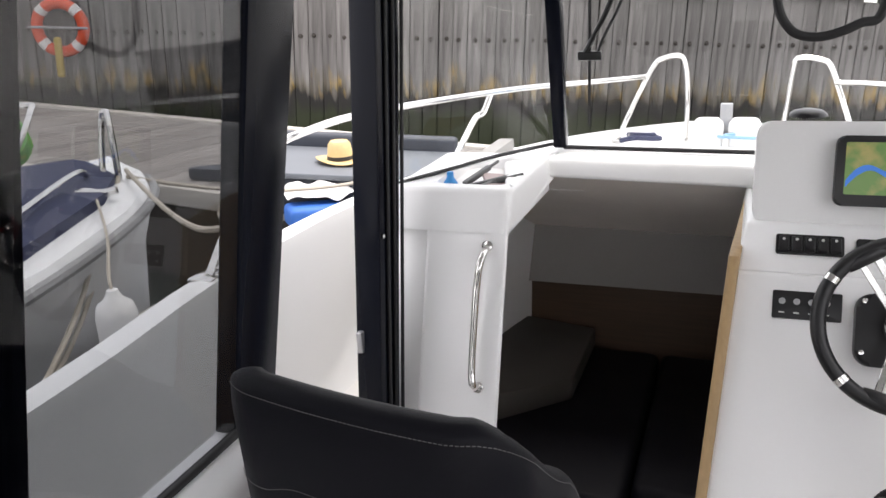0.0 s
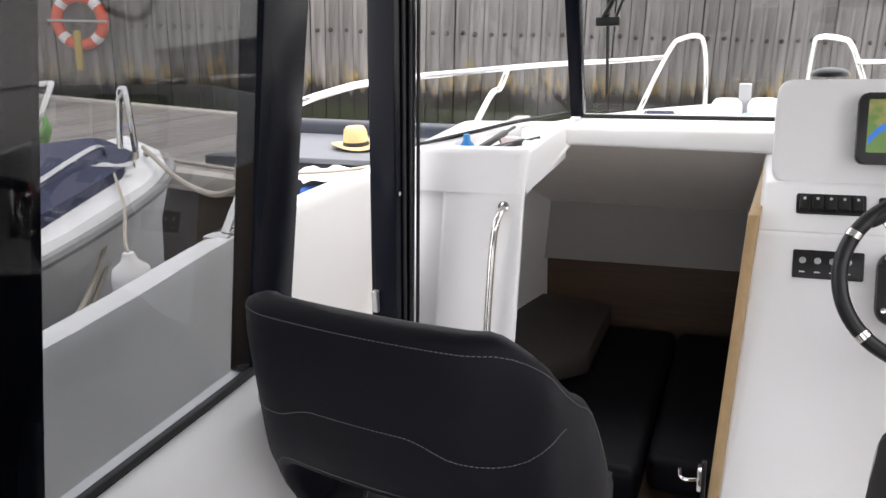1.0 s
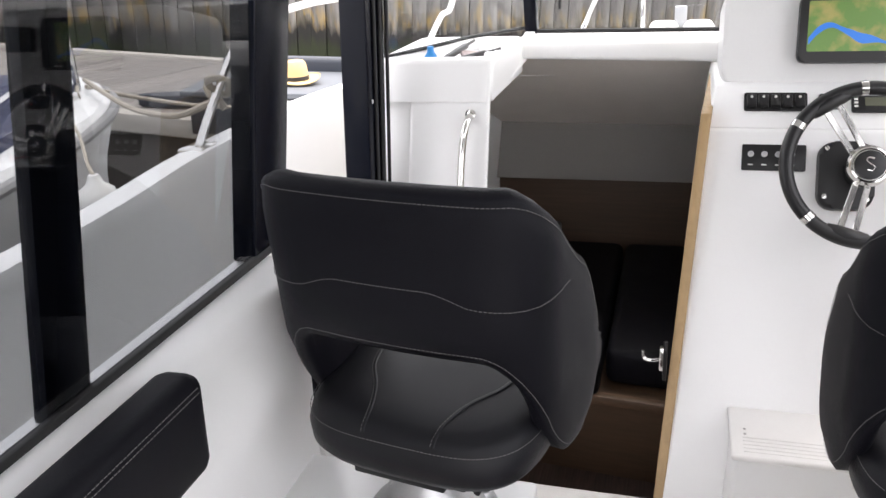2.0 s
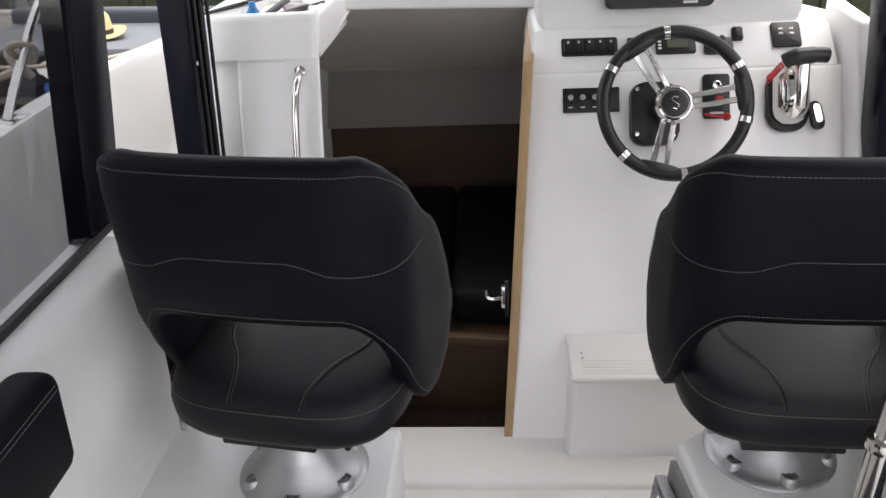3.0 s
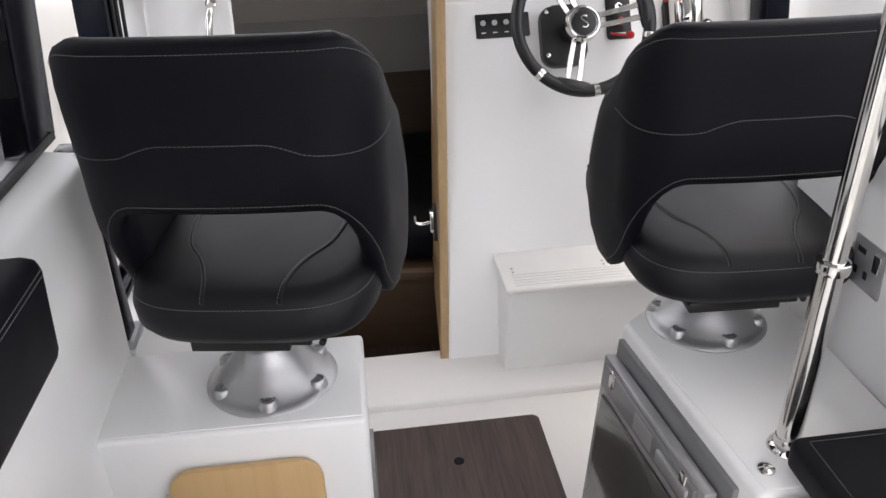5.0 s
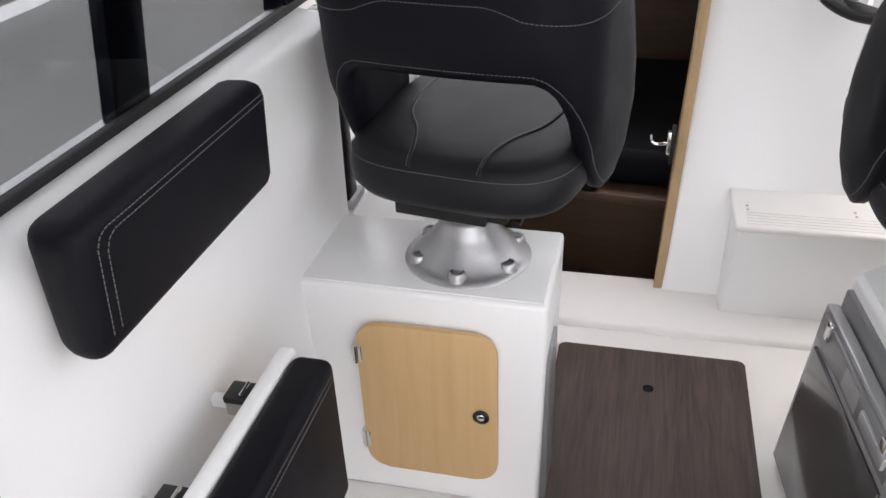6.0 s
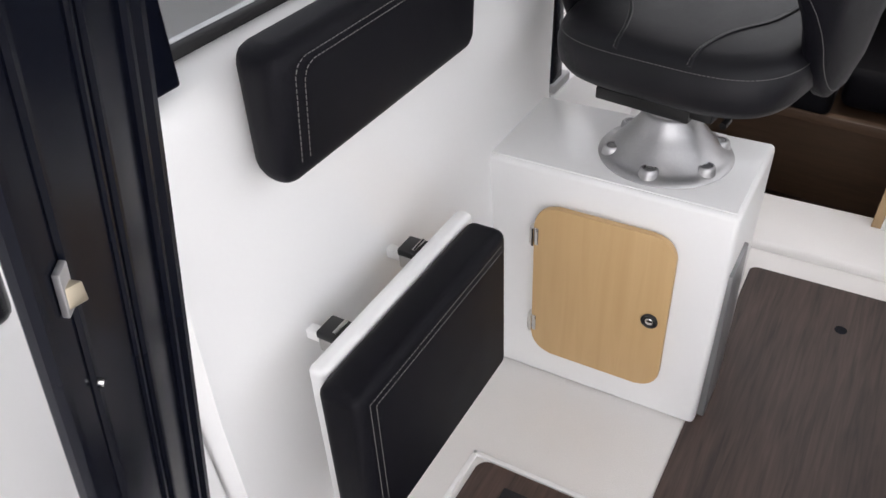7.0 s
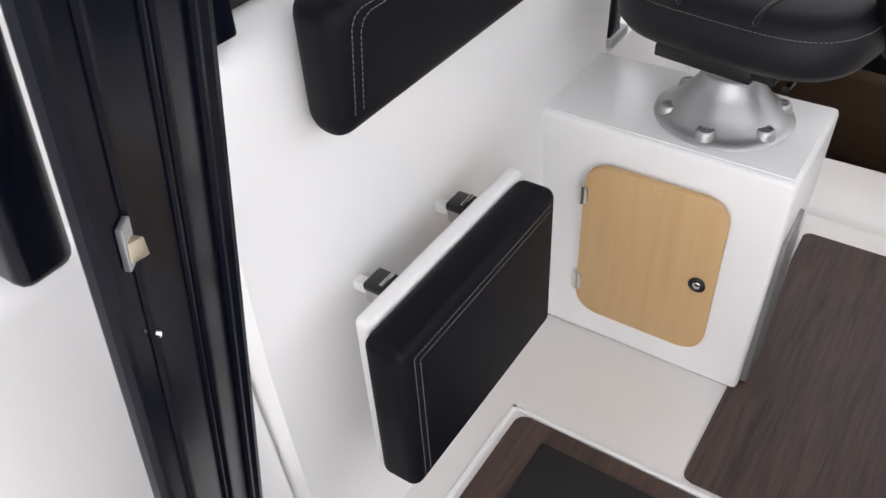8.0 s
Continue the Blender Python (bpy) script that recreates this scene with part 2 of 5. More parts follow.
def stitches(path, length=0.0045, gap=0.0022, r=0.0006, bm=None):
    """A row of thread stitches along a path."""
    bm = bm or bmesh.new()
    pts = [Vector(p) for p in path]
    acc, start, on = 0.0, pts[0], True
    for a, b in zip(pts, pts[1:]):
        seg = (b - a).length
        pos = 0.0
        while pos < seg:
            need = (length if on else gap) - acc
            step = min(need, seg - pos)
            pos += step
            acc += step
            if acc >= (length if on else gap) - 1e-7:
                here = a.lerp(b, pos / max(seg, 1e-9))
                if on:
                    tube([start, here], r, 5, bm)
                else:
                    start = here
                on, acc = not on, 0.0
    return bm


def writing(name, text, size, material, parent, m, label=""):
    cu = bpy.data.curves.new(name, "FONT")
    cu.body, cu.size, cu.extrude, cu.align_x, cu.align_y = text, size, 0.0003, "CENTER", "CENTER"
    tmp = bpy.data.objects.new(name, cu)
    scene.collection.objects.link(tmp)
    me = bpy.data.meshes.new_from_object(tmp.evaluated_get(bpy.context.evaluated_depsgraph_get()))
    bpy.data.objects.remove(tmp)
    me.materials.clear()
    me.materials.append(material)
    ob = new(name, me)
    ob.parent = parent
    ob.matrix_basis = m
    return tagged(ob, label)

# ---------------------------------------------------------------- the wheelhouse shell
PORT_LEAN, CONSOLE_LEAN = 0.38, 0.47


def port_y(z):
    return 1.44 + PORT_LEAN * z


def console_y(z):
    return 1.44 + CONSOLE_LEAN * z if z < 0.91 else 1.868 + 1.0 * (z - 0.91)


# cabin sole with a low raised step before the cabin door
bm = box(-0.72, 0.76, -1.6, 1.285, -0.06, 0.0, 0.004)
box(-0.72, 0.76, 1.278, 1.505, -0.24, 0.022, 0.012, 3, bm)
solid("floor", bm, DECK, "white moulded cabin floor with a low step", "floor", kind="structure")

# port side lining with a window ledge: cross-section swept along the side
sect = [(-0.60, -0.02), (-0.612, 0.10), (-0.632, 0.48), (-0.628, 0.70), (-0.627, 0.825), (-0.632, 0.855), (-0.648, 0.872), (-0.70, 0.878), (-0.745, 0.878), (-0.745, -0.02)]
rings = []
for y in (-0.015, 0.2, 0.5, 0.8, 0.93, 0.955, 0.965):
    k = {0.955: 0.006, 0.965: 0.03}.get(y, 0.0)
    rings.append([(x - (k if i < 6 else 0), y, z) for i, (x, z) in enumerate(sect)])
solid("wall_port", loft(rings), GEL, "glossy white moulded side lining under the port window", "wall", kind="structure", smooth=50)
# starboard lining, with the same section
rings = [[(0.04 - x, y, z) for x, z in sect] for y in (-0.5, 0.2, 0.6, 0.92, 0.965)]
solid("wall_starboard", loft(rings), GEL, "glossy white moulded side lining on starboard", "wall", kind="structure", smooth=50)
# low sill under the open side door
bm = box(-0.74, -0.63, 0.966, 1.62, -0.02, 0.462, 0.008)
solid("side_door_sill", bm, GEL, "white sill under the open side door", "sill", kind="structure")
bm = box(-0.73, -0.69, 0.97, 1.60, 0.462, 0.474, 0.002)
for dx in (-0.728, -0.70):
    box(dx, dx + 0.006, 0.97, 1.60, 0.474, 0.492, 0.001, 1, bm)
solid("side_door_track", bm, BLACK_ALU, "black aluminium sliding door track on the sill", "track", kind="structure")

SG = thing("door_guide", "black aluminium end guide of the sliding side door", "door guide", kind="structure")
part("upright", hexa([(-0.690, 0.972, 0.474), (-0.640, 0.972, 0.474), (-0.640, 1.030, 0.474), (-0.690, 1.030, 0.474),
                      (-0.700, 0.985, 0.865), (-0.652, 0.985, 0.865), (-0.652, 1.045, 0.865), (-0.700, 1.045, 0.865)], 0.008, 3), BLACK_ALU, SG)
part("foot", box(-0.694, -0.632, 0.970, 1.050, 0.462, 0.482, 0.004), SILVER, SG, "grey metal foot plate")

# bulkhead beside the cabin door, port side: a moulded unit with an open tray on top
UNIT = thing("bulkhead_port", "white moulded bulkhead unit with an open tray on top", "bulkhead", kind="structure")
bm = bmesh.new()
hexa([(-0.665, 1.44, 0.0), (-0.445, 1.44, 0.0), (-0.56, 1.62, 0.0), (-0.665, 1.62, 0.0),
      (-0.690, port_y(1.06), 1.06), (-0.462, port_y(1.06), 1.06), (-0.60, 2.28, 1.06), (-0.690, 2.28, 1.06)], 0.014, 4, bm)
part("panel", bm, GEL, UNIT, smooth=50)
part("flange", hexa([(-0.72, 1.464, 0.0), (-0.655, 1.464, 0.0), (-0.655, 1.62, 0.0), (-0.72, 1.62, 0.0),
                     (-0.785, port_y(1.06) + 0.024, 1.06), (-0.675, port_y(1.06) + 0.024, 1.06), (-0.675, 2.26, 1.06), (-0.785, 2.26, 1.06)], 0.012, 3), GEL, UNIT, smooth=50)
outer = [(p[0] - 0.628, p[1] + 2.058) for p in rounded(0.332, 0.486, 0.028)]
inner = [(p[0] - 0.590, p[1] + 2.045) for p in rounded(0.196, 0.355, 0.035)]


def rise(pts, z, k=0.0):
    cx, cy = -0.61, 2.06
    return [(cx + (x - cx) * (1 - k), cy + (y - cy) * (1 - k) + (0.38 * (z - 1.0) if y < 1.9 else 0), z) for x, y in pts]


rings = [rise(outer, 0.985), rise(outer, 1.078), rise(outer, 1.088, 0.012), rise(outer, 1.092, 0.04), rise(inner, 1.091, -0.03), rise(inner, 1.086, 0.0), rise(inner, 1.074, 0.02), rise(inner, 1.035, 0.05)]
part("tray_rim", loft(rings), GEL, UNIT, smooth=60)

# arch over the cabin door
bm = hexa([(-0.460, 1.815, 0.975), (-0.462, 2.31, 1.020), (-0.44, 2.40, 1.020), (-0.58, 2.20, 1.0),
           (-0.475, 1.845, 1.090), (-0.490, 2.29, 1.080), (-0.44, 2.40, 1.085), (-0.58, 2.20, 1.088)], 0.010, 3)
hexa([(-0.47, 2.29, 1.018), (0.20, 2.29, 1.002), (0.20, 2.45, 1.002), (-0.47, 2.45, 1.018),
      (-0.49, 2.31, 1.074), (0.22, 2.31, 1.070), (0.22, 2.50, 1.084), (-0.49, 2.50, 1.088)], 0.014, 3, bm)
solid("door_arch", bm, GEL, "white moulded arch over the cabin doorway", "door frame", kind="structure", smooth=50)

# helm console, leaning forward towards its top
CON = thing("helm_console", "white moulded helm console with footrest and dash", "console", kind="structure")
bm = hexa([(0.022, 1.44, 0.0), (0.91, 1.44, 0.0), (0.91, 1.95, 0.0), (0.022, 1.60, 0.0),
           (0.090, 1.868, 0.91), (0.91, 1.868, 0.91), (0.86, 2.30, 0.91), (0.090, 2.30, 0.91)], 0.012, 3)
part("front_panel", bm, GEL, CON, smooth=50)
bm = hexa([(0.090, 1.866, 0.905), (0.90, 1.866, 0.905), (0.86, 2.35, 0.905), (0.090, 2.35, 0.905),
           (0.105, 1.962, 1.005), (0.89, 1.962, 1.005), (0.86, 2.35, 1.005), (0.105, 2.35, 1.005)], 0.010, 3)
part("dash", bm, GEL, CON, smooth=50)
DISP = Matrix.Translation((0.47, 1.972, 1.0)) @ pose(0, 0, 0, 76)
bm = prism([(p[0], p[1] + 0.125) for p in rounded(0.70, 0.25, 0.03)], -0.30, DISP, 0.010, 3)
part("instrument_pod", bm, GEL_DULL, CON, smooth=50)
bm = hexa([(0.165, 1.375, 0.0), (0.60, 1.375, 0.0), (0.60, 1.60, 0.0), (0.165, 1.60, 0.0),
           (0.185, 1.390, 0.263), (0.58, 1.390, 0.263), (0.58, 1.60, 0.263), (0.185, 1.60, 0.263)], 0.012, 3)
part("footrest_riser", bm, GEL, CON, smooth=50)
bm = box(0.172, 0.60, 1.362, 1.57, 0.263, 0.279, 0.006, 3)
for i in range(5):
    box(0.20, 0.585, 1.380 + i * 0.014, 1.386 + i * 0.014, 0.279, 0.2805, 0.0006, 1, bm)
part("footrest", bm, WHITE_PLASTIC, CON, "white grooved plastic tread", smooth=50)
for x in (0.206, 0.453):
    for y in (1.45, 1.47):
        part("screw", lathe([(0.0035, 0.279), (0.0035, 0.2805), (0.001, 0.2810)], 10, m=Matrix.Translation((x, y, 0.001))), CHROME, CON)

# seat boxes
BOX_L = thing("seat_box", "white moulded seat box with a maple locker door", "seat box", "seat boxes")
bm = hexa([(-0.64, 0.668, 0.0), (-0.202, 0.670, 0.0), (-0.202, 0.93, 0.0), (-0.64, 0.93, 0.0),
           (-0.665, 0.682, 0.478), (-0.194, 0.672, 0.478), (-0.194, 0.93, 0.478), (-0.665, 0.93, 0.478)], 0.010, 3)
part("body", bm, GEL, BOX_L, smooth=50)
part("top", prism([(-0.650, 0.69), (-0.202, 0.682), (-0.202, 0.862), (-0.224, 0.895), (-0.28, 0.922), (-0.650, 0.922)], 0.004, Matrix.Translation((0, 0, 0.476)), 0.002, 2), GEL, BOX_L)
part("side_panel", box(-0.206, -0.189, 0.690, 0.800, 0.012, 0.350, 0.002), GREY_PAINT, BOX_L, "grey side panel")
DOORM = Matrix.Translation((-0.404, 0.667, 0.246)) @ pose(0, 0, 0, 90)
part("locker_door", prism(rounded(0.254, 0.342, 0.042), 0.012, DOORM, 0.002, 2), MAPLE, BOX_L, "pale maple locker door with rounded corners")
lm = Matrix.Translation((-0.306, 0.655, 0.238)) @ pose(0, 0, 0, 90)
part("latch", lathe([(0.014, 0), (0.0155, 0.004), (0.0125, 0.006), (0.009, 0.003), (0.001, 0.003)], 24, m=lm), RUBBER, BOX_L, "round black push latch")
part("latch_button", lathe([(0.0075, 0.002), (0.0075, 0.005), (0.006, 0.006), (0.001, 0.006)], 20, m=lm), CHROME, BOX_L)
for z in (0.349, 0.143):
    bm = box(-0.540, -0.522, 0.654, 0.669, z - 0.019, z + 0.019, 0.002)
    tube([(-0.533, 0.653, z - 0.019), (-0.533, 0.653, z + 0.019)], 0.0035, 8, bm)
    part("hinge", bm, CHROME, BOX_L, "small steel hinge")

BOX_R = thing("seat_box", "white moulded seat box with a built-in fridge", "seat box", "seat boxes")
def box_face(y, z):
    """The inner face of the starboard seat box: it leans outwards and runs slightly inwards going forward."""
    return 0.282 + 0.082 * z + (0.915 - y) * 0.105


bm = hexa([(box_face(0.43, 0), 0.43, 0.0), (0.66, 0.43, 0.0), (0.66, 0.96, 0.0), (box_face(0.91, 0), 0.91, 0.0),
           (box_face(0.43, 0.452), 0.43, 0.452), (0.672, 0.43, 0.452), (0.672, 0.99, 0.452), (box_face(0.915, 0.452), 0.915, 0.452)], 0.012, 3)
part("body", bm, GEL, BOX_R, smooth=50)
part("top", prism([(0.384, 0.440), (0.664, 0.440), (0.664, 0.978), (0.405, 0.972), (0.330, 0.912)], 0.004, Matrix.Translation((0, 0, 0.450)), 0.002, 2), GEL, BOX_R)
part("tie_down", lathe([(0.014, 0.454), (0.013, 0.457), (0.006, 0.459), (0.005, 0.463), (0.001, 0.464)], 16, m=Matrix.Translation((0.404, 0.481, 0))), CHROME, BOX_R, "chrome eye on the box corner")

# floor hatches
bm = prism(rounded(0.436, 0.762, 0.015), 0.006, Matrix.Translation((0.002, 0.819, 0.0)), 0.0015, 1)
HATCH_A = solid("floor_hatch", bm, HATCH, "dark brown wood-effect floor hatch with a finger hole", "floor hatch", "floor hatches")
part("finger_hole", lathe([(0.0125, 0.006), (0.0125, 0.0068), (0.0095, 0.0068), (0.009, 0.0063), (0.001, 0.0063)], 20, m=Matrix.Translation((0.0, 1.061, 0))), BLACK_ALU, HATCH_A, "small round black finger hole")
bm = prism(rounded(0.66, 0.80, 0.02), 0.006, Matrix.Translation((-0.188, 0.013, 0.0)), 0.0015, 1)
solid("floor_hatch", bm, HATCH, "dark brown wood-effect floor hatch under a mat", "floor hatch", "floor hatches")
solid("floor_mat", box(-0.45, 0.10, -0.36, 0.372, 0.006, 0.014, 0.003), MAT_RUBBER, "black ribbed rubber mat on the floor hatch", "mat")
bm = bmesh.new()
for x0, x1, y0, y1 in ((-0.54, 0.18, 0.418, 0.428), (-0.54, -0.53, -0.4, 0.428)):
    box(x0, x1, y0, y1, -0.004, 0.005, 0.002, 1, bm)
solid("hatch_rim", bm, GEL, "white moulded rim round the floor hatch", "rim", kind="structure")

# ---------------------------------------------------------------- helm seats


def helm_seat(at, turned=0.0, shift=(0, 0, 0)):
    """A seat on its pedestal; the upper part is swivelled and slid on its plate."""
    low = Matrix.Translation(shift) @ pose(0, 0, 0, 0, 0, turned)
    seat = thing("helm_seat", "black stitched vinyl bucket helm seat on an aluminium pedestal", "seat", "helm seats", at=at)
    # pedestal: wide cast flange running up into a column
    part("pedestal", lathe([(0.001, 0), (0.113, 0), (0.115, 0.004), (0.112, 0.008), (0.104, 0.011), (0.094, 0.017), (0.078, 0.036), (0.062, 0.055), (0.051, 0.070),
                            (0.047, 0.082), (0.044, 0.086), (0.042, 0.088), (0.042, 0.118), (0.001, 0.118)], 48), CAST, seat, "cast aluminium pedestal", 40)
    for i in range(6):
        a = radians(-90 + 60 * i)
        m = Matrix.Translation((0.093 * math.cos(a), 0.093 * math.sin(a), 0.008))
        lug = part("bolt_boss", lathe([(0.018, 0), (0.016, 0.010), (0.0145, 0.0145), (0.012, 0.0165), (0.0085, 0.0165), (0.0085, 0.012), (0.001, 0.012)], 18, m=m), CAST, seat)
        part("bolt", lathe([(0.0070, 0.012), (0.0070, 0.0155), (0.005, 0.0165), (0.001, 0.0150)], 10, m=m), CAST, lug)
    bm = box(-0.095, 0.095, -0.105, 0.16, 0.121, 0.150, 0.004)
    box(-0.105, 0.060, -0.110, 0.05, 0.114, 0.135, 0.003, 2, bm)
    part("swivel_plate", bm, BLACK_PLASTIC, seat, "black steel swivel plate", m=low)
    bm = tube(smooth_path([(0.085, -0.04, 0.128), (0.108, -0.07, 0.122), (0.110, -0.095, 0.120)], 6), 0.006, 8)
    part("release_lever", bm, BLACK_PLASTIC, seat, m=low)
    # cushion: rounded slab, fuller towards the middle
    n = 56

    def outline(k, grow):
        a = 2 * math.pi * k / n
        c, s = math.cos(a), math.sin(a)
        e = 0.55
        x = (0.200 + grow) * math.copysign(abs(c) ** e, c)
        y = (0.222 + grow) * math.copysign(abs(s) ** e, s)
        return x * (1 - 0.05 * (y / 0.235)), y + 0.068
    rings = []
    for z, g in ((0.120, -0.060), (0.118, -0.025), (0.126, -0.008), (0.142, 0.002), (0.170, 0.004), (0.192, -0.002), (0.206, -0.013), (0.214, -0.034), (0.219, -0.075), (0.222, -0.13), (0.224, -0.19)):
        rings.append([(*outline(k, g), z + 0.038 + 0.012 * (outline(k, g)[1] / 0.2)) for k in range(n)])
    cushion = part("cushion", loft(rings), VINYL_GREY, seat, "charcoal vinyl seat cushion", 60, low)
    path = [Vector((*outline(k, 0.0010), 0.230 + 0.012 * (outline(k, 0)[1] / 0.2))) for k in range(n + 1)]
    part("stitching", stitches(path), THREAD, cushion)

    def on_cushion(x, y):
        v = (y - 0.068) / 0.222
        k = (abs(x / (1 - 0.047 * v) / 0.2) ** 3.636 + abs(v) ** 3.636) ** (1 / 3.636)
        g = (k - 1) * 0.21
        table = ((0.004, 0.170), (-0.002, 0.192), (-0.013, 0.206), (-0.034, 0.214), (-0.075, 0.219), (-0.13, 0.222), (-0.21, 0.2245))
        z = table[0][1]
        for (g0, z0), (g1, z1) in zip(table, table[1:]):
            if g <= g0:
                z = z0 + (z1 - z0) * min((g0 - g) / (g0 - g1), 1)
        return Vector((x, y, z + 0.038 + 0.012 * y / 0.2))
    for sx in (-1, 1):
        pts = [(sx * 0.060, -0.146, 0.2195), (sx * 0.066, -0.105, 0.2300), (sx * 0.085, -0.055, 0.2355), (sx * 0.118, 0.0, 0.2395), (sx * 0.132, 0.06, 0.2455), (sx * 0.135, 0.11, 0.2485), (sx * 0.13, 0.21, 0.2530)]
        line = [on_cushion(p.x, p.y) for p in smooth_path(pts, 8)]
        part("piping", tube([p + Vector((0.004, 0, -0.0016)) for p in line], 0.0040, 6), VINYL_GREY, cushion)
        part("stitching", stitches([p + Vector((0, 0, 0.0008)) for p in line]), THREAD, cushion)
    # backrest: a padded shell bent round the sitter, open between back and cushion
    m_u = 72
    rings, crest, seam, lower = [], [], [], []

    def plan(u, w, d):
        """The shell's line seen from above: straight behind, round the corner, forward along the arm."""
        s = abs(u)
        back, corner, r = 0.50, 0.22, 0.079
        if s < back:
            return Vector((math.copysign(s / back * (w - r), u), -0.006 * (1 - (s / back) ** 2), 0))
        if s < back + corner:
            a = (s - back) / corner * math.pi / 2
            return Vector((math.copysign(w - r + r * math.sin(a), u), r * (1 - math.cos(a)), 0))
        k = (s - back - corner) / (1 - back - corner)
        return Vector((math.copysign(w + 0.0145 * math.sin(k * 1.7), u), r + k * d, 0))

    def ease(a, b, t):
        t = min(max((t - a) / (b - a), 0), 1)
        return t * t * (3 - 2 * t)
    for i in range(m_u + 1):
        u = -1 + 2 * i / m_u
        s = abs(u)
        top = 0.620 - 0.150 * ease(0.57, 0.88, s) - 0.180 * ease(0.83, 1.0, s)
        bot = 0.384 - 0.232 * ease(0.52, 0.84, s) + 0.08 * ease(0.88, 1.0, s)
        ring = []
        t = 0.029 - 0.008 * ease(0.9, 1.0, s)
        N = 7
        side = []
        for j in range(N + 1):
            v = j / N
            z = bot + (top - bot) * v
            w = 0.1994 + 0.006 * ease(0.18, 0.36, z) + 0.009 * ease(0.40, 0.60, z)
            lean = -0.012 * max(z - 0.30, 0)
            p = plan(u, w, 0.204)
            q = plan(u + 0.01, w, 0.204) - plan(u - 0.01, w, 0.204)
            nrm = Vector((q.y, -q.x, 0)).normalized()
            fat = t * (1 - (0.16 if v > 0.5 else 0.5) * abs(2 * v - 1) ** 5)
            side.append((p + Vector((0, -0.118 + lean, z)), nrm, fat))
        outer = [c + nn * f for c, nn, f in side]
        inner = [c - nn * f for c, nn, f in reversed(side)]
        up = [side[-1][0] + Vector((0, 0, h)) + side[-1][1] * k for k, h in ((0.019, 0.007), (0.007, 0.0115), (-0.007, 0.0115), (-0.019, 0.007))]
        down = [side[0][0] - Vector((0, 0, 0.010)) + side[0][1] * k for k in (-0.008, 0.008)]
        ring = outer + up + inner + down
        rings.append(ring)
        if s < 0.97:
            lift = lambda c, nn, f: c + nn * (f + 0.0012)

            def on_shell(zz):
                v = min(max((zz - bot) / (top - bot), 0), 1) * N
                j = min(int(v), N - 1)
                f = v - j
                return lift(side[j][0].lerp(side[j + 1][0], f), side[j][1], side[j][2] * (1 - f) + side[j + 1][2] * f)
            crest.append(on_shell(top - 0.006))
            lower.append(on_shell(bot + 0.004))
            if s < 0.76:
                seam.append(on_shell(0.488 - 0.024 * ease(0.26, 0.62, s) + 0.012 * ease(0.62, 0.74, s)))
    back = part("backrest", loft(rings), VINYL, seat, "black vinyl wrap-around backrest", 60, low)
    part("stitching", stitches(crest), THREAD, back)
    part("stitching", stitches(seam), THREAD, back)
    part("stitching", stitches(lower), THREAD, back)
    return seat


SEAT_L = helm_seat(pose(-0.357, 0.812, 0.478), -9.4, (0.007, 0.033, -0.004))
SEAT_R = helm_seat(pose(0.480, 0.892, 0.454, 0, 0, 4), -7.5, (0.020, -0.014, -0.017))
tagged(SEAT_R, "black stitched vinyl bucket helm seat at the wheel")

# ---------------------------------------------------------------- port window, side door and pillars
WIN = thing("window_1", "tinted side window in black aluminium frame", "window", kind="structure")
part("glass", hexa([(-0.706, 0.02, 0.88), (-0.702, 0.02, 0.88), (-0.702, 0.98, 0.88), (-0.706, 0.98, 0.88), (-0.706, 0.02, 1.88), (-0.702, 0.02, 1.88), (-0.702, 1.25, 1.88), (-0.706, 1.25, 1.88)]), TINTED, WIN).visible_shadow = False
part("gasket", box(-0.708, -0.694, 0.02, 1.03, 0.878, 0.892, 0.003), RUBBER, WIN)
part("rear_frame", hexa([(-0.73, 0.402, 0.88), (-0.708, 0.402, 0.88), (-0.708, 0.484, 0.88), (-0.73, 0.484, 0.88),
                         (-0.73, 0.635, 1.9), (-0.708, 0.635, 1.9), (-0.708, 0.722, 1.9), (-0.73, 0.722, 1.9)], 0.003), BLACK_ALU, WIN)
bm = hexa([(-0.745, 0.920, 0.88), (-0.698, 0.920, 0.88), (-0.698, 1.045, 0.88), (-0.745, 1.045, 0.88),
           (-0.745, 1.190, 1.9), (-0.690, 1.190, 1.9), (-0.690, 1.355, 1.9), (-0.745, 1.355, 1.9)], 0.006)
PIL_B = part("door_stile", bm, BLACK_ALU, WIN)
part("pull", tube(smooth_path([(-0.742, 1.035, 0.905), (-0.765, 1.045, 0.915), (-0.768, 1.07, 1.0), (-0.768, 1.15, 1.30), (-0.745, 1.16, 1.34)], 8), 0.008, 8), RUBBER, PIL_B)

bm = hexa([(-0.80, 1.535, 0.46), (-0.725, 1.52, 0.46), (-0.725, 1.635, 0.46), (-0.80, 1.65, 0.46),
           (-0.78, 1.69, 1.9), (-0.70, 1.67, 1.9), (-0.70, 1.82, 1.9), (-0.78, 1.84, 1.9)], 0.008)
PC = solid("front_pillar_port", bm, BLACK_ALU, "black aluminium windscreen pillar with door seal", "pillar", kind="structure")

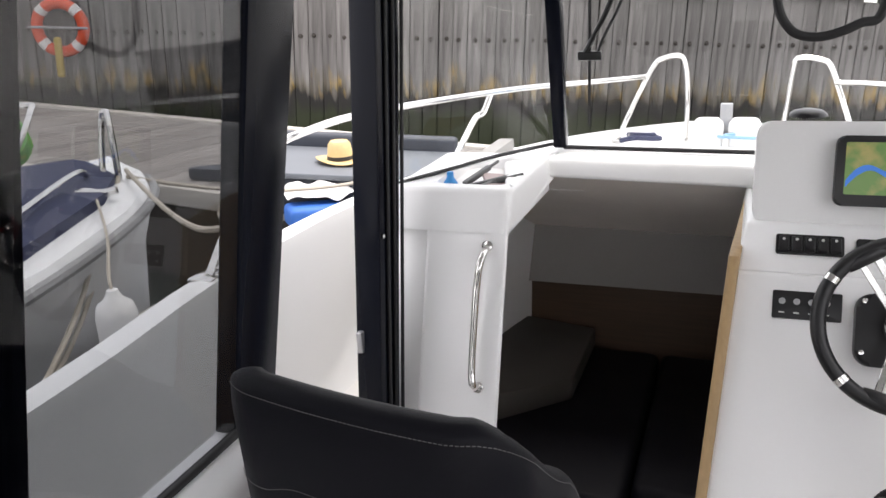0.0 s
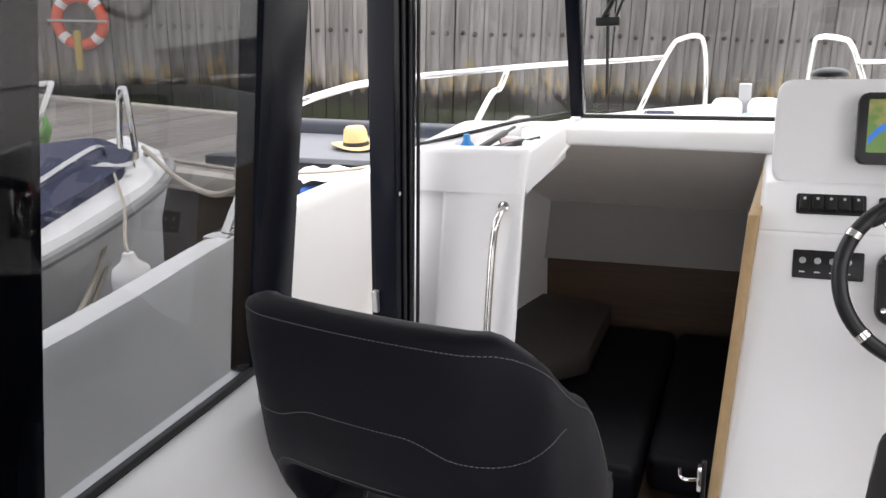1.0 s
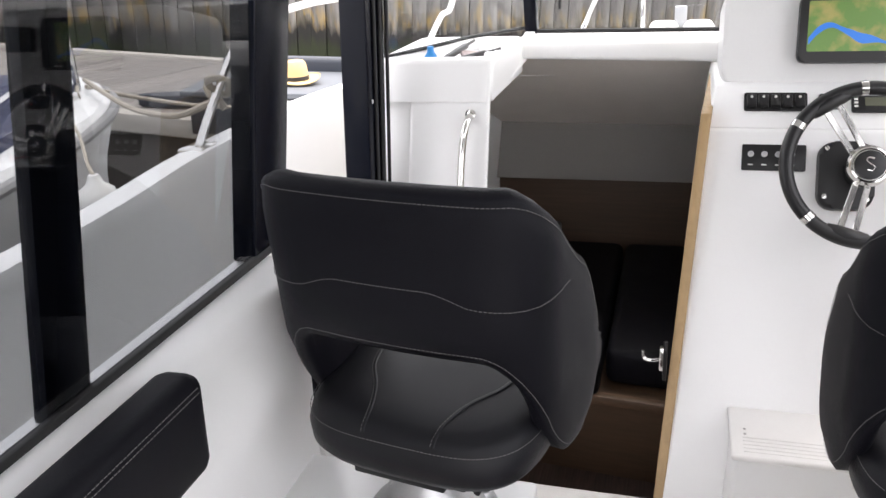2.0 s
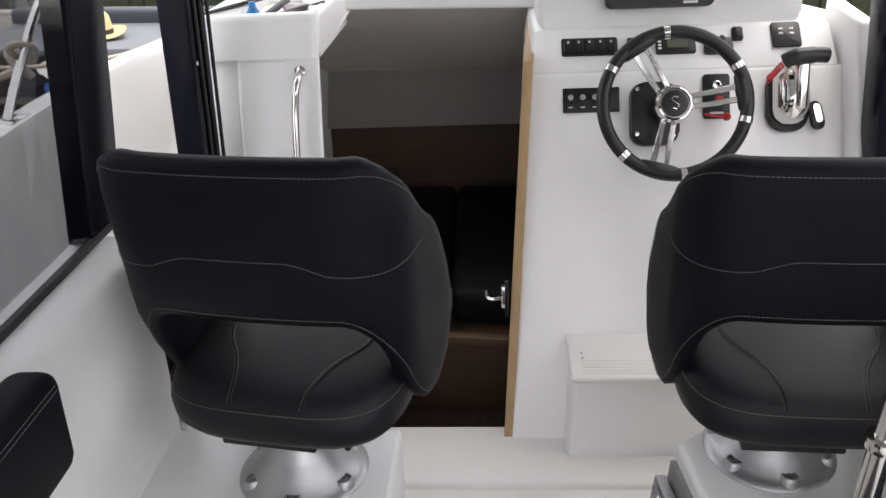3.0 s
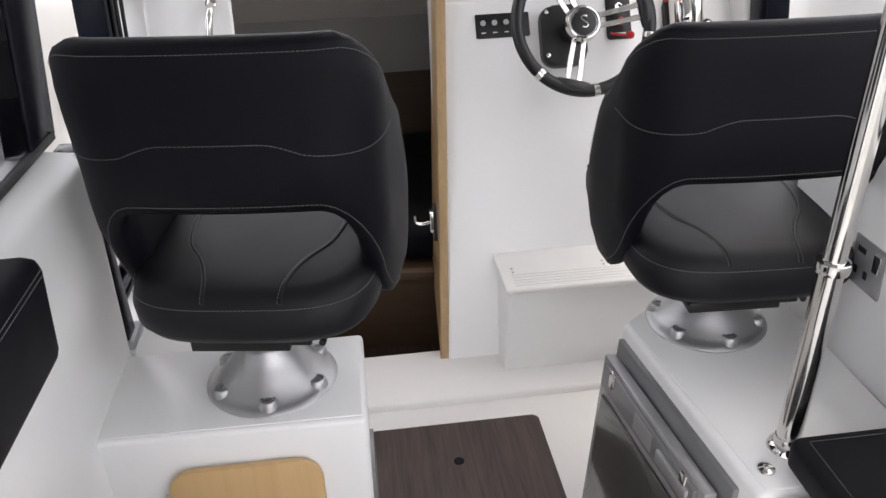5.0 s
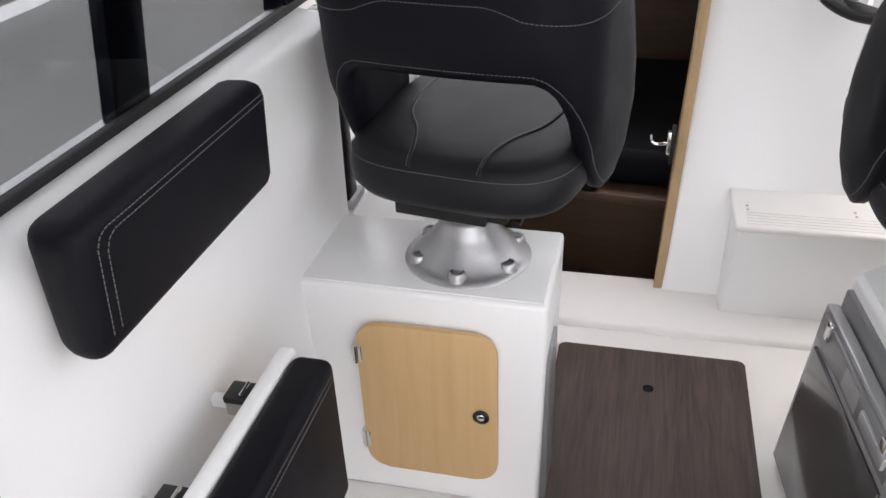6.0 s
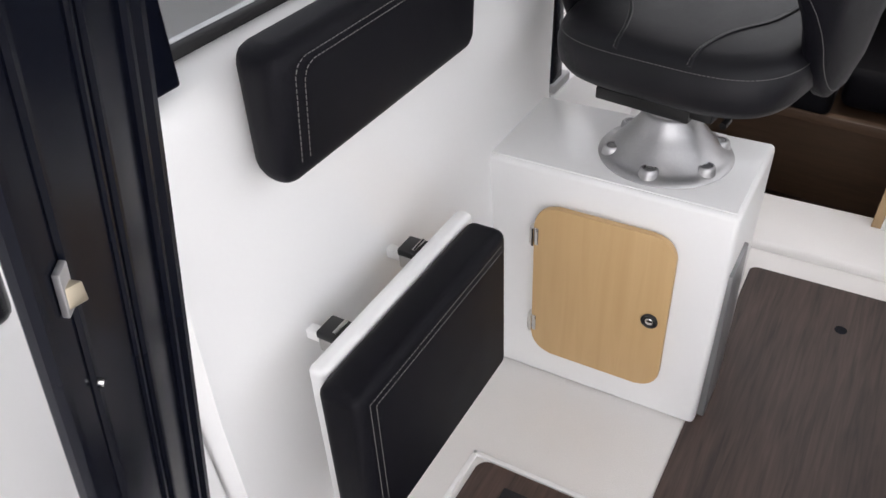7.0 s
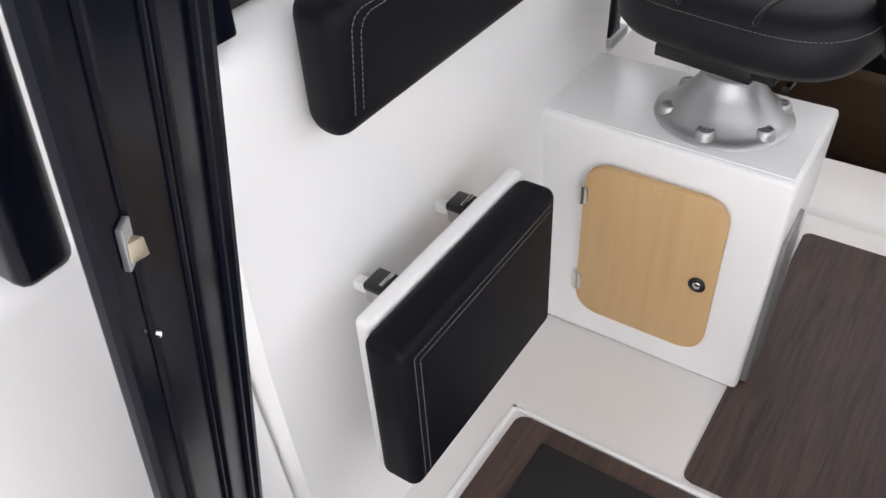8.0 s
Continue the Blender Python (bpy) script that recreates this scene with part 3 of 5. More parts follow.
for y0, y1, dx in ((1.565, 1.71, 0.002), (1.60, 1.755, 0.002), (1.64, 1.81, 0.003)):
    part("seal_strip", tube([(-0.722 + dx, y0, 0.47), (-0.697 + dx, y1, 1.89)], 0.005, 8), RUBBER, PC)
part("screw", lathe([(0.006, 0), (0.005, 0.002), (0.001, 0.003)], 10, m=Matrix.Translation((-0.712, 1.60, 1.03)) @ pose(0, 0, 0, 0, 90, 0)), CHROME, PC)
part("catch", box(-0.785, -0.770, 1.548, 1.575, 0.735, 0.790, 0.003), SILVER, PC, "small steel door catch")
# roof over the wheelhouse; its unseen aft overhang is added to shade inside
solid("ceiling", box(-0.85, 0.89, -0.75, 2.35, 1.90, 1.96, 0.02), GEL_DULL, "white wheelhouse roof lining", "ceiling", kind="structure")

# chrome pole between floor and roof
POLE = thing("grab_pole", "polished steel pole from seat box to roof", "pole")
part("tube", tube([(0.472, 0.525, 0.778), (0.520, 0.525, 1.9)], 0.0165, 24), CHROME, POLE)
part("lower_tube", tube([(0.458, 0.525, 0.452), (0.472, 0.525, 0.778)], 0.0185, 24), CHROME, POLE)
part("collar", lathe([(0.0185, -0.010), (0.024, -0.008), (0.025, 0), (0.024, 0.008), (0.0165, 0.010)], 24, m=Matrix.Translation((0.472, 0.525, 0.778)) @ pose(0, 0, 0, 0, 2.4)), CHROME, POLE)

# cushions and folding seat on port side


def padded(x0, x1, y0, y1, z0, z1, r=0.028):
    return box(x0, x1, y0, y1, z0, z1, r, 5)


BC = thing("backrest_cushion", "black vinyl backrest cushion fixed to the side lining", "cushion")
part("pad", hexa([(-0.626, 0.109, 0.757), (-0.568, 0.100, 0.750), (-0.568, 0.528, 0.750), (-0.626, 0.530, 0.757),
                  (-0.626, 0.109, 0.910), (-0.552, 0.100, 0.912), (-0.552, 0.518, 0.912), (-0.626, 0.520, 0.910)], 0.025, 6), VINYL, BC, smooth=60)

JS = thing("folding_seat", "black cushion on a white folding seat board", "folding seat")
part("board", box(-0.546, -0.519, 0.052, 0.412, 0.275, 0.556, 0.009, 3), GEL, JS, "white moulded board")
part("cushion", padded(-0.519, -0.458, 0.030, 0.398, 0.300, 0.557, 0.016), VINYL, JS, "black vinyl cushion", 60)
for y in (0.16, 0.355):
    part("bracket", box(-0.606, -0.545, y - 0.016, y + 0.016, 0.476, 0.505, 0.003), CHROME, JS, "chrome folding bracket")
    part("hinge_arm", box(-0.636, -0.602, y - 0.008, y + 0.008, 0.480, 0.496, 0.002), GEL, JS)
    part("bracket_cap", box(-0.606, -0.550, y - 0.019, y + 0.019, 0.500, 0.512, 0.003), BLACK_PLASTIC, JS)
    part("pin", tube([(-0.58, y - 0.014, 0.514), (-0.58, y + 0.014, 0.514)], 0.003, 8), CHROME, JS)

# aft door frame beside the entrance
bm = bmesh.new()
LEANING = Matrix(((1, 0, 0.196, -0.186), (0, 1, 0, 0), (0, 0, 1, 0), (0, 0, 0, 1)))
hexa([LEANING @ Vector((x, y, z)) for z in (0.0, 1.9) for x, y in ((-0.49, -0.10), (-0.467, -0.121), (-0.3605, -0.2900), (-0.43, -0.245))], 0.006, 2, bm)
AFT = solid("aft_door_frame", bm, BLACK_ALU, "black aluminium aft door frame with grooves", "door frame", kind="structure")


# ---------------------------------------------------------------- helm equipment


def on_console(x, z, off=0.0):
    y = console_y(z)
    rx = 64.8 if z < 0.91 else 45.0
    return Matrix.Translation((x, y, z)) @ pose(0, 0, 0, rx) @ Matrix.Translation((0, 0, off))


def flat(w, h, d, r, bevel=0.002):
    return prism(rounded(w, h, r, 4), d, Matrix(), bevel, 2)


LCD = mat("grey_lcd", (0.10, 0.105, 0.075), 0.2, vary=0.05)
LEGEND = mat("white_marking", (0.6, 0.6, 0.58), 0.5)
BLUE_SEA = mat("chart_blue", (0.03, 0.16, 0.55), 0.25, vary=0.1)
CHART_LAND = mat("chart_green", (0.10, 0.20, 0.05), 0.25, stains=(0.32, 0.27, 0.09), scale=22, spots=0.48)
for m_, e_ in ((BLUE_SEA, (0.03, 0.16, 0.55)), (CHART_LAND, (0.12, 0.17, 0.04))):
    m_.node_tree.nodes["Principled BSDF"].inputs["Emission Color"].default_value = (*e_, 1)
    m_.node_tree.nodes["Principled BSDF"].inputs["Emission Strength"].default_value = 0.1

RS = thing("rocker_switch_panel", "black panel of five rocker switches on the dash", "switch panel", at=on_console(0.252, 0.963))
part("plate", flat(0.150, 0.054, 0.006, 0.006), BLACK_PLASTIC, RS)
for i in range(5):
    bm = hexa([(-0.012, -0.021, 0.005), (0.012, -0.021, 0.005), (0.012, 0.021, 0.005), (-0.012, 0.021, 0.005),
               (-0.011, -0.019, 0.016), (0.011, -0.019, 0.016), (0.011, 0.019, 0.009), (-0.011, 0.019, 0.009)], 0.002)
    r = part("rocker", bm, BLACK_PLASTIC, RS, m=Matrix.Translation((-0.057 + 0.0285 * i, 0, 0)))
    part("legend", lathe([(0.0035, 0), (0.0035, 0.0012), (0.001, 0.0012)], 10, m=Matrix.Translation((0, 0.010, 0.0118))), LEGEND, r)
US = thing("push_switch_panel", "black panel of four round push switches", "switch panel", at=on_console(0.251, 0.842))
part("plate", flat(0.150, 0.066, 0.005, 0.004), BLACK_PLASTIC, US)
for i in range(4):
    m = Matrix.Translation((-0.054 + 0.032 * i, 0.008, 0.005))
    part("button", lathe([(0.0075, 0), (0.0075, 0.003), (0.0055, 0.0038), (0.0045, 0.002), (0.001, 0.002)], 16, m=m), SILVER, US, "round steel push button")
    part("legend", box(-0.060 + 0.032 * i, -0.048 + 0.032 * i, -0.020, -0.017, 0.005, 0.0056), LEGEND, US)
for nm, lab, x, z, w, h in (("blank_switch", "single black rocker switch behind the wheel", 0.377, 0.963, 0.05, 0.042), ("engine_display", "dark engine display with a small grey screen", 0.479, 0.958, 0.105, 0.046),
                            ("thruster_control", "black joystick thruster control", 0.591, 0.955, 0.075, 0.048), ("dash_switch", "small black rocker switch on the dash", 0.644, 0.980, 0.028, 0.040)):
    g = thing(nm, lab, "dash instrument", at=on_console(x, z))
    part("case", flat(w, h, 0.010, 0.006), BLACK_PLASTIC, g)
    if nm == "engine_display":
        part("screen", flat(0.055, 0.024, 0.001, 0.002, 0), LCD, g, m=Matrix.Translation((0.005, 0.004, 0.0102)))
        for i in range(3):
            part("button", box(-0.047 + 0, -0.038, -0.012 + i * 0.010, -0.006 + i * 0.010, 0.010, 0.012, 0.001, 1), WHITE_PLASTIC, g)
    if nm == "thruster_control":
        part("dial", lathe([(0.017, 0.010), (0.016, 0.016), (0.006, 0.018), (0.005, 0.034), (0.009, 0.040), (0.007, 0.046), (0.001, 0.047)], 24), BLACK_PLASTIC, g)
        part("lamp", lathe([(0.004, 0.010), (0.004, 0.012), (0.001, 0.013)], 10, m=Matrix.Translation((0.024, -0.012, 0))), RED, g, "red warning lamp")
    if nm == "dash_switch":
        part("rocker", box(-0.009, 0.009, -0.014, 0.014, 0.009, 0.015, 0.002), BLACK_PLASTIC, g)
KP = thing("ignition_panel", "black ignition panel with red kill cord clip", "ignition panel", at=on_console(0.578, 0.842))
part("plate", flat(0.070, 0.118, 0.007, 0.010), BLACK_PLASTIC, KP)
part("key_barrel", lathe([(0.012, 0.006), (0.012, 0.013), (0.009, 0.015), (0.001, 0.014)], 20, m=Matrix.Translation((0, 0.028, 0))), CHROME, KP)
part("clip", lathe([(0.010, 0.006), (0.011, 0.020), (0.008, 0.024), (0.001, 0.024)], 16, m=Matrix.Translation((0.004, -0.012, 0))), RED, KP, "red kill switch clip")
part("legend", box(-0.018, 0.018, -0.047, -0.041, 0.007, 0.0076), LEGEND, KP)

# steering wheel on its tilting base
WH = thing("steering_wheel", "black leather steering wheel with three steel spokes", "steering wheel", at=Matrix.Translation((0.443, 1.706, 0.865)) @ pose(0, 0, 0, 64.8))
part("rim", tube([(0.178 * math.cos(2 * math.pi * k / 72), 0.178 * math.sin(2 * math.pi * k / 72), 0.004) for k in range(72)], 0.0165, 14, closed=True), BLACK_PLASTIC, WH, "black leather rim")
for a in (96, 150, 225, 276, 345, 30):
    pts = [(0.178 * math.cos(radians(a + d)), 0.178 * math.sin(radians(a + d)), 0.004) for d in (-2.4, -1.2, 0, 1.2, 2.4)]
    part("band", tube(pts, 0.0175, 14), CHROME, WH, "chrome band on the rim")
for a in (122, 255, 8):
    for side in (-1, 1):
        d = Vector((math.cos(radians(a)), math.sin(radians(a)), 0))
        n = Vector((-d.y, d.x, 0)) * side
        c = [d * 0.040 + n * 0.006 + Vector((0, 0, -0.020)), d * 0.040 + n * 0.020 + Vector((0, 0, -0.020)), d * 0.166 + n * 0.024 + Vector((0, 0, 0.0)), d * 0.166 + n * 0.009]
        bm = hexa([p for p in c] + [p + Vector((0, 0, 0.006)) for p in c], 0.0015, 1)
        part("spoke", bm, CHROME, WH, "polished steel spoke")
    dd = [0.178 * Vector((math.cos(radians(a + k)), math.sin(radians(a + k)), 0)) - 0.008 * Vector((math.cos(radians(a)), math.sin(radians(a)), 0)) for k in (-15, -8, 0, 8, 15)]
    part("thumb_grip", tube([p + Vector((0, 0, 0.003)) for p in dd], [0.012, 0.018, 0.0195, 0.018, 0.012], 12), BLACK_PLASTIC, WH)
part("hub", lathe([(0.045, -0.035), (0.048, -0.020), (0.047, 0.000), (0.042, 0.008), (0.038, 0.009), (0.036, 0.004), (0.001, 0.004)], 36), CHROME, WH, "polished steel hub")
part("cap", lathe([(0.034, 0.004), (0.033, 0.010), (0.020, 0.0125), (0.001, 0.013)], 30), BLACK_PLASTIC, WH)
em = smooth_path([(0.007, 0.014, 0.0135), (-0.004, 0.016, 0.0135), (-0.009, 0.009, 0.0135), (0.0, 0.001, 0.0138), (0.008, -0.006, 0.0135), (0.003, -0.014, 0.0135), (-0.007, -0.012, 0.0135)], 6)
part("emblem", tube(em, 0.0022, 6), CHROME, WH, "small curved silver emblem")
part("base", prism(rounded(0.125, 0.165, 0.035), 0.045, Matrix.Translation((-0.03, -0.01, -0.136)), 0.012, 3), BLACK_PLASTIC, WH, "black tilt mechanism cover")
part("column", lathe([(0.040, -0.1), (0.033, -0.06), (0.030, -0.02), (0.001, -0.02)], 24), BLACK_PLASTIC, WH)
for x, y in ((-0.075, 0.055), (-0.078, -0.062), (0.015, -0.068)):
    part("screw", lathe([(0.006, -0.092), (0.006, -0.0895), (0.001, -0.089)], 10, m=Matrix.Translation((x, y, 0))), CHROME, WH)
pts = smooth_path([(0.09, -0.02, -0.06), (0.115, -0.028, -0.045), (0.135, -0.030, -0.045)], 6)
part("tilt_lever", tube(pts, 0.003, 8), RED, WH, "red tilt lever cord")
part("lever_knob", lathe([(0.001, -0.011), (0.008, -0.008), (0.011, 0), (0.008, 0.008), (0.001, 0.011)], 16, m=Matrix.Translation((0.140, -0.030, -0.045))), RED, WH, "round red knob")

# throttle lever on the side of the console
TH = thing("throttle_lever", "chrome throttle control with a black grip", "throttle", at=on_console(0.762, 0.838))
part("base", prism(rounded(0.105, 0.165, 0.042), 0.020, Matrix.Translation((-0.004, -0.012, 0)), 0.006, 2), BLACK_PLASTIC, TH)
rings = []
for z, k in ((0.014, 1.0), (0.035, 1.02), (0.060, 0.92), (0.080, 0.70), (0.090, 0.40), (0.093, 0.1)):
    rings.append([(p[0] * k - 0.004, p[1] * k - 0.01 + 0.12 * z, z) for p in rounded(0.088, 0.145, 0.040, 5)])
part("housing", loft(rings), CHROME, TH, "chrome housing", 60)
part("lever", hexa([(-0.012, -0.05, 0.06), (0.022, -0.05, 0.06), (0.026, 0.06, 0.075), (-0.016, 0.06, 0.075),
                    (-0.008, -0.045, 0.095), (0.018, -0.045, 0.095), (0.020, 0.075, 0.120), (-0.010, 0.075, 0.120)], 0.008, 3), CHROME, TH, smooth=60)
part("grip", tube(smooth_path([(-0.045, 0.068, 0.105), (-0.02, 0.078, 0.115), (0.03, 0.082, 0.118), (0.062, 0.080, 0.115)], 6), [0.015] + [0.020] * 5 + [0.021] * 6 + [0.019] * 6 + [0.013], 14), BLACK_PLASTIC, TH, "black rubber grip", 60)
bm = prism(rounded(0.030, 0.075, 0.014), 0.02, Matrix.Translation((0.066, -0.055, 0.01)) @ pose(0, 0, 0, 0, 0, 12), 0.005, 2)
ST = part("trim_switch", bm, BLACK_PLASTIC, TH)
part("trim_plate", prism(rounded(0.018, 0.05, 0.008), 0.004, Matrix.Translation((0.066, -0.050, 0.030)) @ pose(0, 0, 0, 0, 0, 12), 0.001, 1), CHROME, ST)
bm = tube([(-0.075 + 0.0016 * k * 0.55, 0.03 + 0.0009 * k + 0.011 * math.sin(k * 0.9), 0.075 + 0.011 * math.cos(k * 0.9)) for k in range(64)], 0.0016, 6)
solid("kill_cord", bm, RED, "coiled red kill cord hanging by the throttle", "cord", m=on_console(0.762, 0.838))
SP = thing("engine_switch_panel", "square black engine switch panel", "switch panel", at=on_console(0.770, 0.968) @ Matrix.Translation((0, 0.01, 0)))
part("plate", flat(0.075, 0.075, 0.008, 0.008), BLACK_PLASTIC, SP)
for x in (-0.014, 0.014):
    for y in (-0.018, 0.002, 0.016):
        part("button", box(x - 0.006, x + 0.006, y - 0.003, y + 0.003, 0.008, 0.0095, 0.0008, 1), WHITE_PLASTIC if y > 0 else BLACK_PLASTIC, SP)

# chart plotter on the pod
PL = thing("chart_plotter", "black chart plotter showing a coloured sea chart", "chart plotter", at=DISP @ Matrix.Translation((-0.032, 0.132, 0.010)))
part("case", prism(rounded(0.285, 0.165, 0.018), 0.030, Matrix(), 0.006, 3), BLACK_PLASTIC, PL)
SC = part("screen", flat(0.205, 0.122, 0.0012, 0.004, 0), CHART_LAND, PL, "green and yellow chart on the screen", m=Matrix.Translation((-0.020, 0.006, 0.0302)))
riv = smooth_path([(-0.100, -0.035, 0.0018), (-0.075, -0.01, 0.0018), (-0.045, 0.004, 0.0018), (-0.010, -0.010, 0.0018), (0.02, -0.03, 0.0018), (0.06, -0.035, 0.0018), (0.098, -0.045, 0.0018)], 6)
bm = bmesh.new()
up = [bm.verts.new((p.x, p.y + 0.006 + 0.006 * math.sin(p.x * 60), p.z)) for p in riv]
dn = [bm.verts.new((p.x, max(p.y - 0.010 - 0.004 * math.cos(p.x * 45), -0.059), p.z)) for p in riv]
for i in range(len(riv) - 1):
    bm.faces.new((up[i], up[i + 1], dn[i + 1], dn[i]))
part("chart_water", bm, BLUE_SEA, SC, "blue water on the chart")
for i in range(4):
    part("button", flat(0.024, 0.014, 0.003, 0.004, 0.001), RUBBER, PL, m=Matrix.Translation((0.115, 0.045 - 0.028 * i, 0.030)))
part("maker_plate", box(0.060, 0.098, -0.074, -0.068, 0.030, 0.0308), LEGEND, PL)
VR = thing("radio", "black radio set beside the plotter", "radio", at=DISP @ Matrix.Translation((0.215, 0.15, 0.010)))
part("case", flat(0.12, 0.08, 0.025, 0.008), BLACK_PLASTIC, VR)
part("screen", flat(0.06, 0.035, 0.001, 0.002, 0), LCD, VR, m=Matrix.Translation((-0.01, 0.01, 0.0252)))
for i, (x, y) in enumerate(((0.235, 2.06), (0.445, 2.03))):
    solid("compass" if i == 0 else "speaker", lathe([(0.045, 0), (0.043, 0.006), (0.034, 0.013), (0.018, 0.017), (0.001, 0.018)], 30, m=Matrix.Translation((x, y + 0.03, 1.246))), BLACK_PLASTIC,
          "low black dome on the instrument pod", "compass" if i == 0 else "speaker")

# right wing of the console and starboard pillar
bm = hexa([(0.90, 1.42, 0.0), (0.95, 1.42, 0.0), (0.95, 2.0, 0.0), (0.90, 2.0, 0.0),
           (0.905, 1.82, 1.03), (0.95, 1.82, 1.03), (0.95, 2.05, 1.05), (0.905, 2.05, 1.05)], 0.012, 3)
solid("console_wing", bm, GEL, "white moulded wing beside the helm console", "console", kind="structure", smooth=50)
bm = hexa([(0.935, 1.60, 0.46), (1.005, 1.62, 0.46), (1.005, 1.72, 0.46), (0.935, 1.70, 0.46),
           (0.85, 1.72, 1.9), (0.93, 1.74, 1.9), (0.93, 1.86, 1.9), (0.85, 1.84, 1.9)], 0.008)
solid("front_pillar_starboard", bm, BLACK_ALU, "black aluminium windscreen pillar with door seal", "pillar", kind="structure")
# starboard side window
W2 = thing("window_2", "clear side window in a black frame on starboard", "window", kind="structure")
part("glass", box(0.742, 0.746, -0.45, 0.74, 0.875, 1.86), GLASS, W2).visible_shadow = False
part("gasket", box(0.736, 0.752, -0.45, 0.74, 0.878, 0.892, 0.003), RUBBER, W2)
part("door_stile", hexa([(0.735, 0.715, 0.868), (0.785, 0.715, 0.868), (0.785, 0.785, 0.868), (0.735, 0.785, 0.868), (0.735, 0.845, 1.9), (0.785, 0.845, 1.9), (0.785, 0.955, 1.9), (0.735, 0.955, 1.9)], 0.006), BLACK_ALU, W2)

# ---------------------------------------------------------------- windscreen
WS = thing("windscreen", "clear windscreen with black pillars", "windscreen", kind="structure")


def pane(pts, t=0.004):
    a = [Vector(p) for p in pts]
    n = (a[1] - a[0]).cross(a[2] - a[0]).normalized() * t
    return hexa(a + [p + n for p in a])


part("pane", pane([(-0.43, 2.42, 1.085), (0.86, 2.38, 1.080), (0.84, 2.20, 1.9), (-0.43, 2.24, 1.9)]), GLASS, WS).visible_shadow = False
part("side_pane", pane([(-0.785, 1.87, 1.09), (-0.47, 2.41, 1.10), (-0.46, 2.24, 1.9), (-0.75, 1.89, 1.9)]), GLASS, WS).visible_shadow = False
bm = hexa([(-0.475, 2.395, 1.09), (-0.435, 2.395, 1.09), (-0.435, 2.44, 1.09), (-0.475, 2.44, 1.09),
           (-0.475, 2.215, 1.9), (-0.425, 2.215, 1.9), (-0.425, 2.265, 1.9), (-0.475, 2.265, 1.9)], 0.005)
part("pillar", bm, BLACK_ALU, WS)
part("seal", tube([(-0.445, 2.415, 1.090), (0.0, 2.40, 1.088), (0.86, 2.375, 1.086)], 0.007, 8), RUBBER, WS)
part("side_seal", tube(smooth_path([(-0.79, 1.87, 1.092), (-0.67, 2.07, 1.100), (-0.60, 2.19, 1.105), (-0.47, 2.41, 1.102)], 5), 0.006, 8), RUBBER, WS)
WI = thing("wiper", "black windscreen wiper with its arm", "wiper")
part("arm", tube(smooth_path([(-0.37, 2.335, 1.38), (-0.34, 2.33, 1.43), (-0.28, 2.30, 1.55), (-0.25, 2.27, 1.7)], 5), 0.008, 8), BLACK_PLASTIC, WI)
part("second_arm", tube(smooth_path([(-0.33, 2.335, 1.38), (-0.31, 2.33, 1.43), (-0.25, 2.30, 1.55), (-0.22, 2.27, 1.7)], 5), 0.005, 8), BLACK_PLASTIC, WI)
part("joint", box(-0.385, -0.315, 2.325, 2.345, 1.365, 1.392, 0.005), BLACK_PLASTIC, WI)
part("blade", tube([(-0.362, 2.395, 1.16), (-0.352, 2.345, 1.38), (-0.345, 2.30, 1.60)], 0.005, 6), RUBBER, WI)
CB = solid("hanging_cable", tube(smooth_path([(0.13, 1.86, 1.80), (0.135, 1.84, 1.56), (0.165, 1.83, 1.475), (0.225, 1.83, 1.455), (0.30, 1.83, 1.48), (0.345, 1.84, 1.52), (0.35, 1.86, 1.80)], 8), 0.010, 10), RUBBER,
           "thick black cable looping down from the roof", "cable")

# handle beside the door
GH = thing("handrail", "polished steel grab handle on the bulkhead", "handle")
pts = smooth_path([(-0.513, port_y(0.985), 0.985), (-0.513, 1.745, 0.965), (-0.520, 1.725, 0.90), (-0.522, 1.695, 0.80), (-0.522, 1.665, 0.70), (-0.516, 1.652, 0.665), (-0.512, port_y(0.65), 0.645)], 6)
pts = [p + Vector((0, -0.0114, -0.03)) for p in pts]
part("bar", tube(pts, 0.0095, 12), CHROME, GH)
for p in (pts[0], pts[-1]):
    part("foot", lathe([(0.014, -0.002), (0.014, 0.004), (0.010, 0.006)], 16, m=Matrix.Translation(p + Vector((0, -0.008, 0))) @ pose(0, 0, 0, 69)), CHROME, GH)

# things in the tray
BLUE = mat("blue_plastic", (0.02, 0.22, 0.55), 0.4)
TP = mat("grey_tool_plastic", (0.10, 0.10, 0.10), 0.5, vary=0.2)
PINK = mat("faded_pink_card", (0.45, 0.36, 0.35), 0.7, vary=0.15, scale=30, stains=(0.25, 0.22, 0.22), spots=0.6)
solid("bottle", lathe([(0.018, 0), (0.020, 0.01), (0.020, 0.05), (0.010, 0.065), (0.009, 0.08), (0.001, 0.082)], 16, m=Matrix.Translation((-0.655, 1.93, 1.035))), BLUE, "small blue plastic bottle in the tray", "bottle")
for i, (x, y, a, l) in enumerate(((-0.60, 1.97, 30, 0.15), (-0.585, 1.95, 50, 0.13), (-0.57, 1.99, 15, 0.12), (-0.61, 2.03, 70, 0.12))):
    bm = box(-l / 2, l / 2, -0.008, 0.008, 0, 0.016, 0.004)
    box(l / 2 - 0.01, l / 2 + 0.045, -0.004, 0.004, 0.004, 0.012, 0.002, 1, bm)
    solid("tool", bm, TP, "dark hand tool lying in the tray", "tool", "tools in the tray", m=Matrix.Translation((x, y, 1.045 + 0.010 * i)) @ pose(0, 0, 0, 0, -12, a))
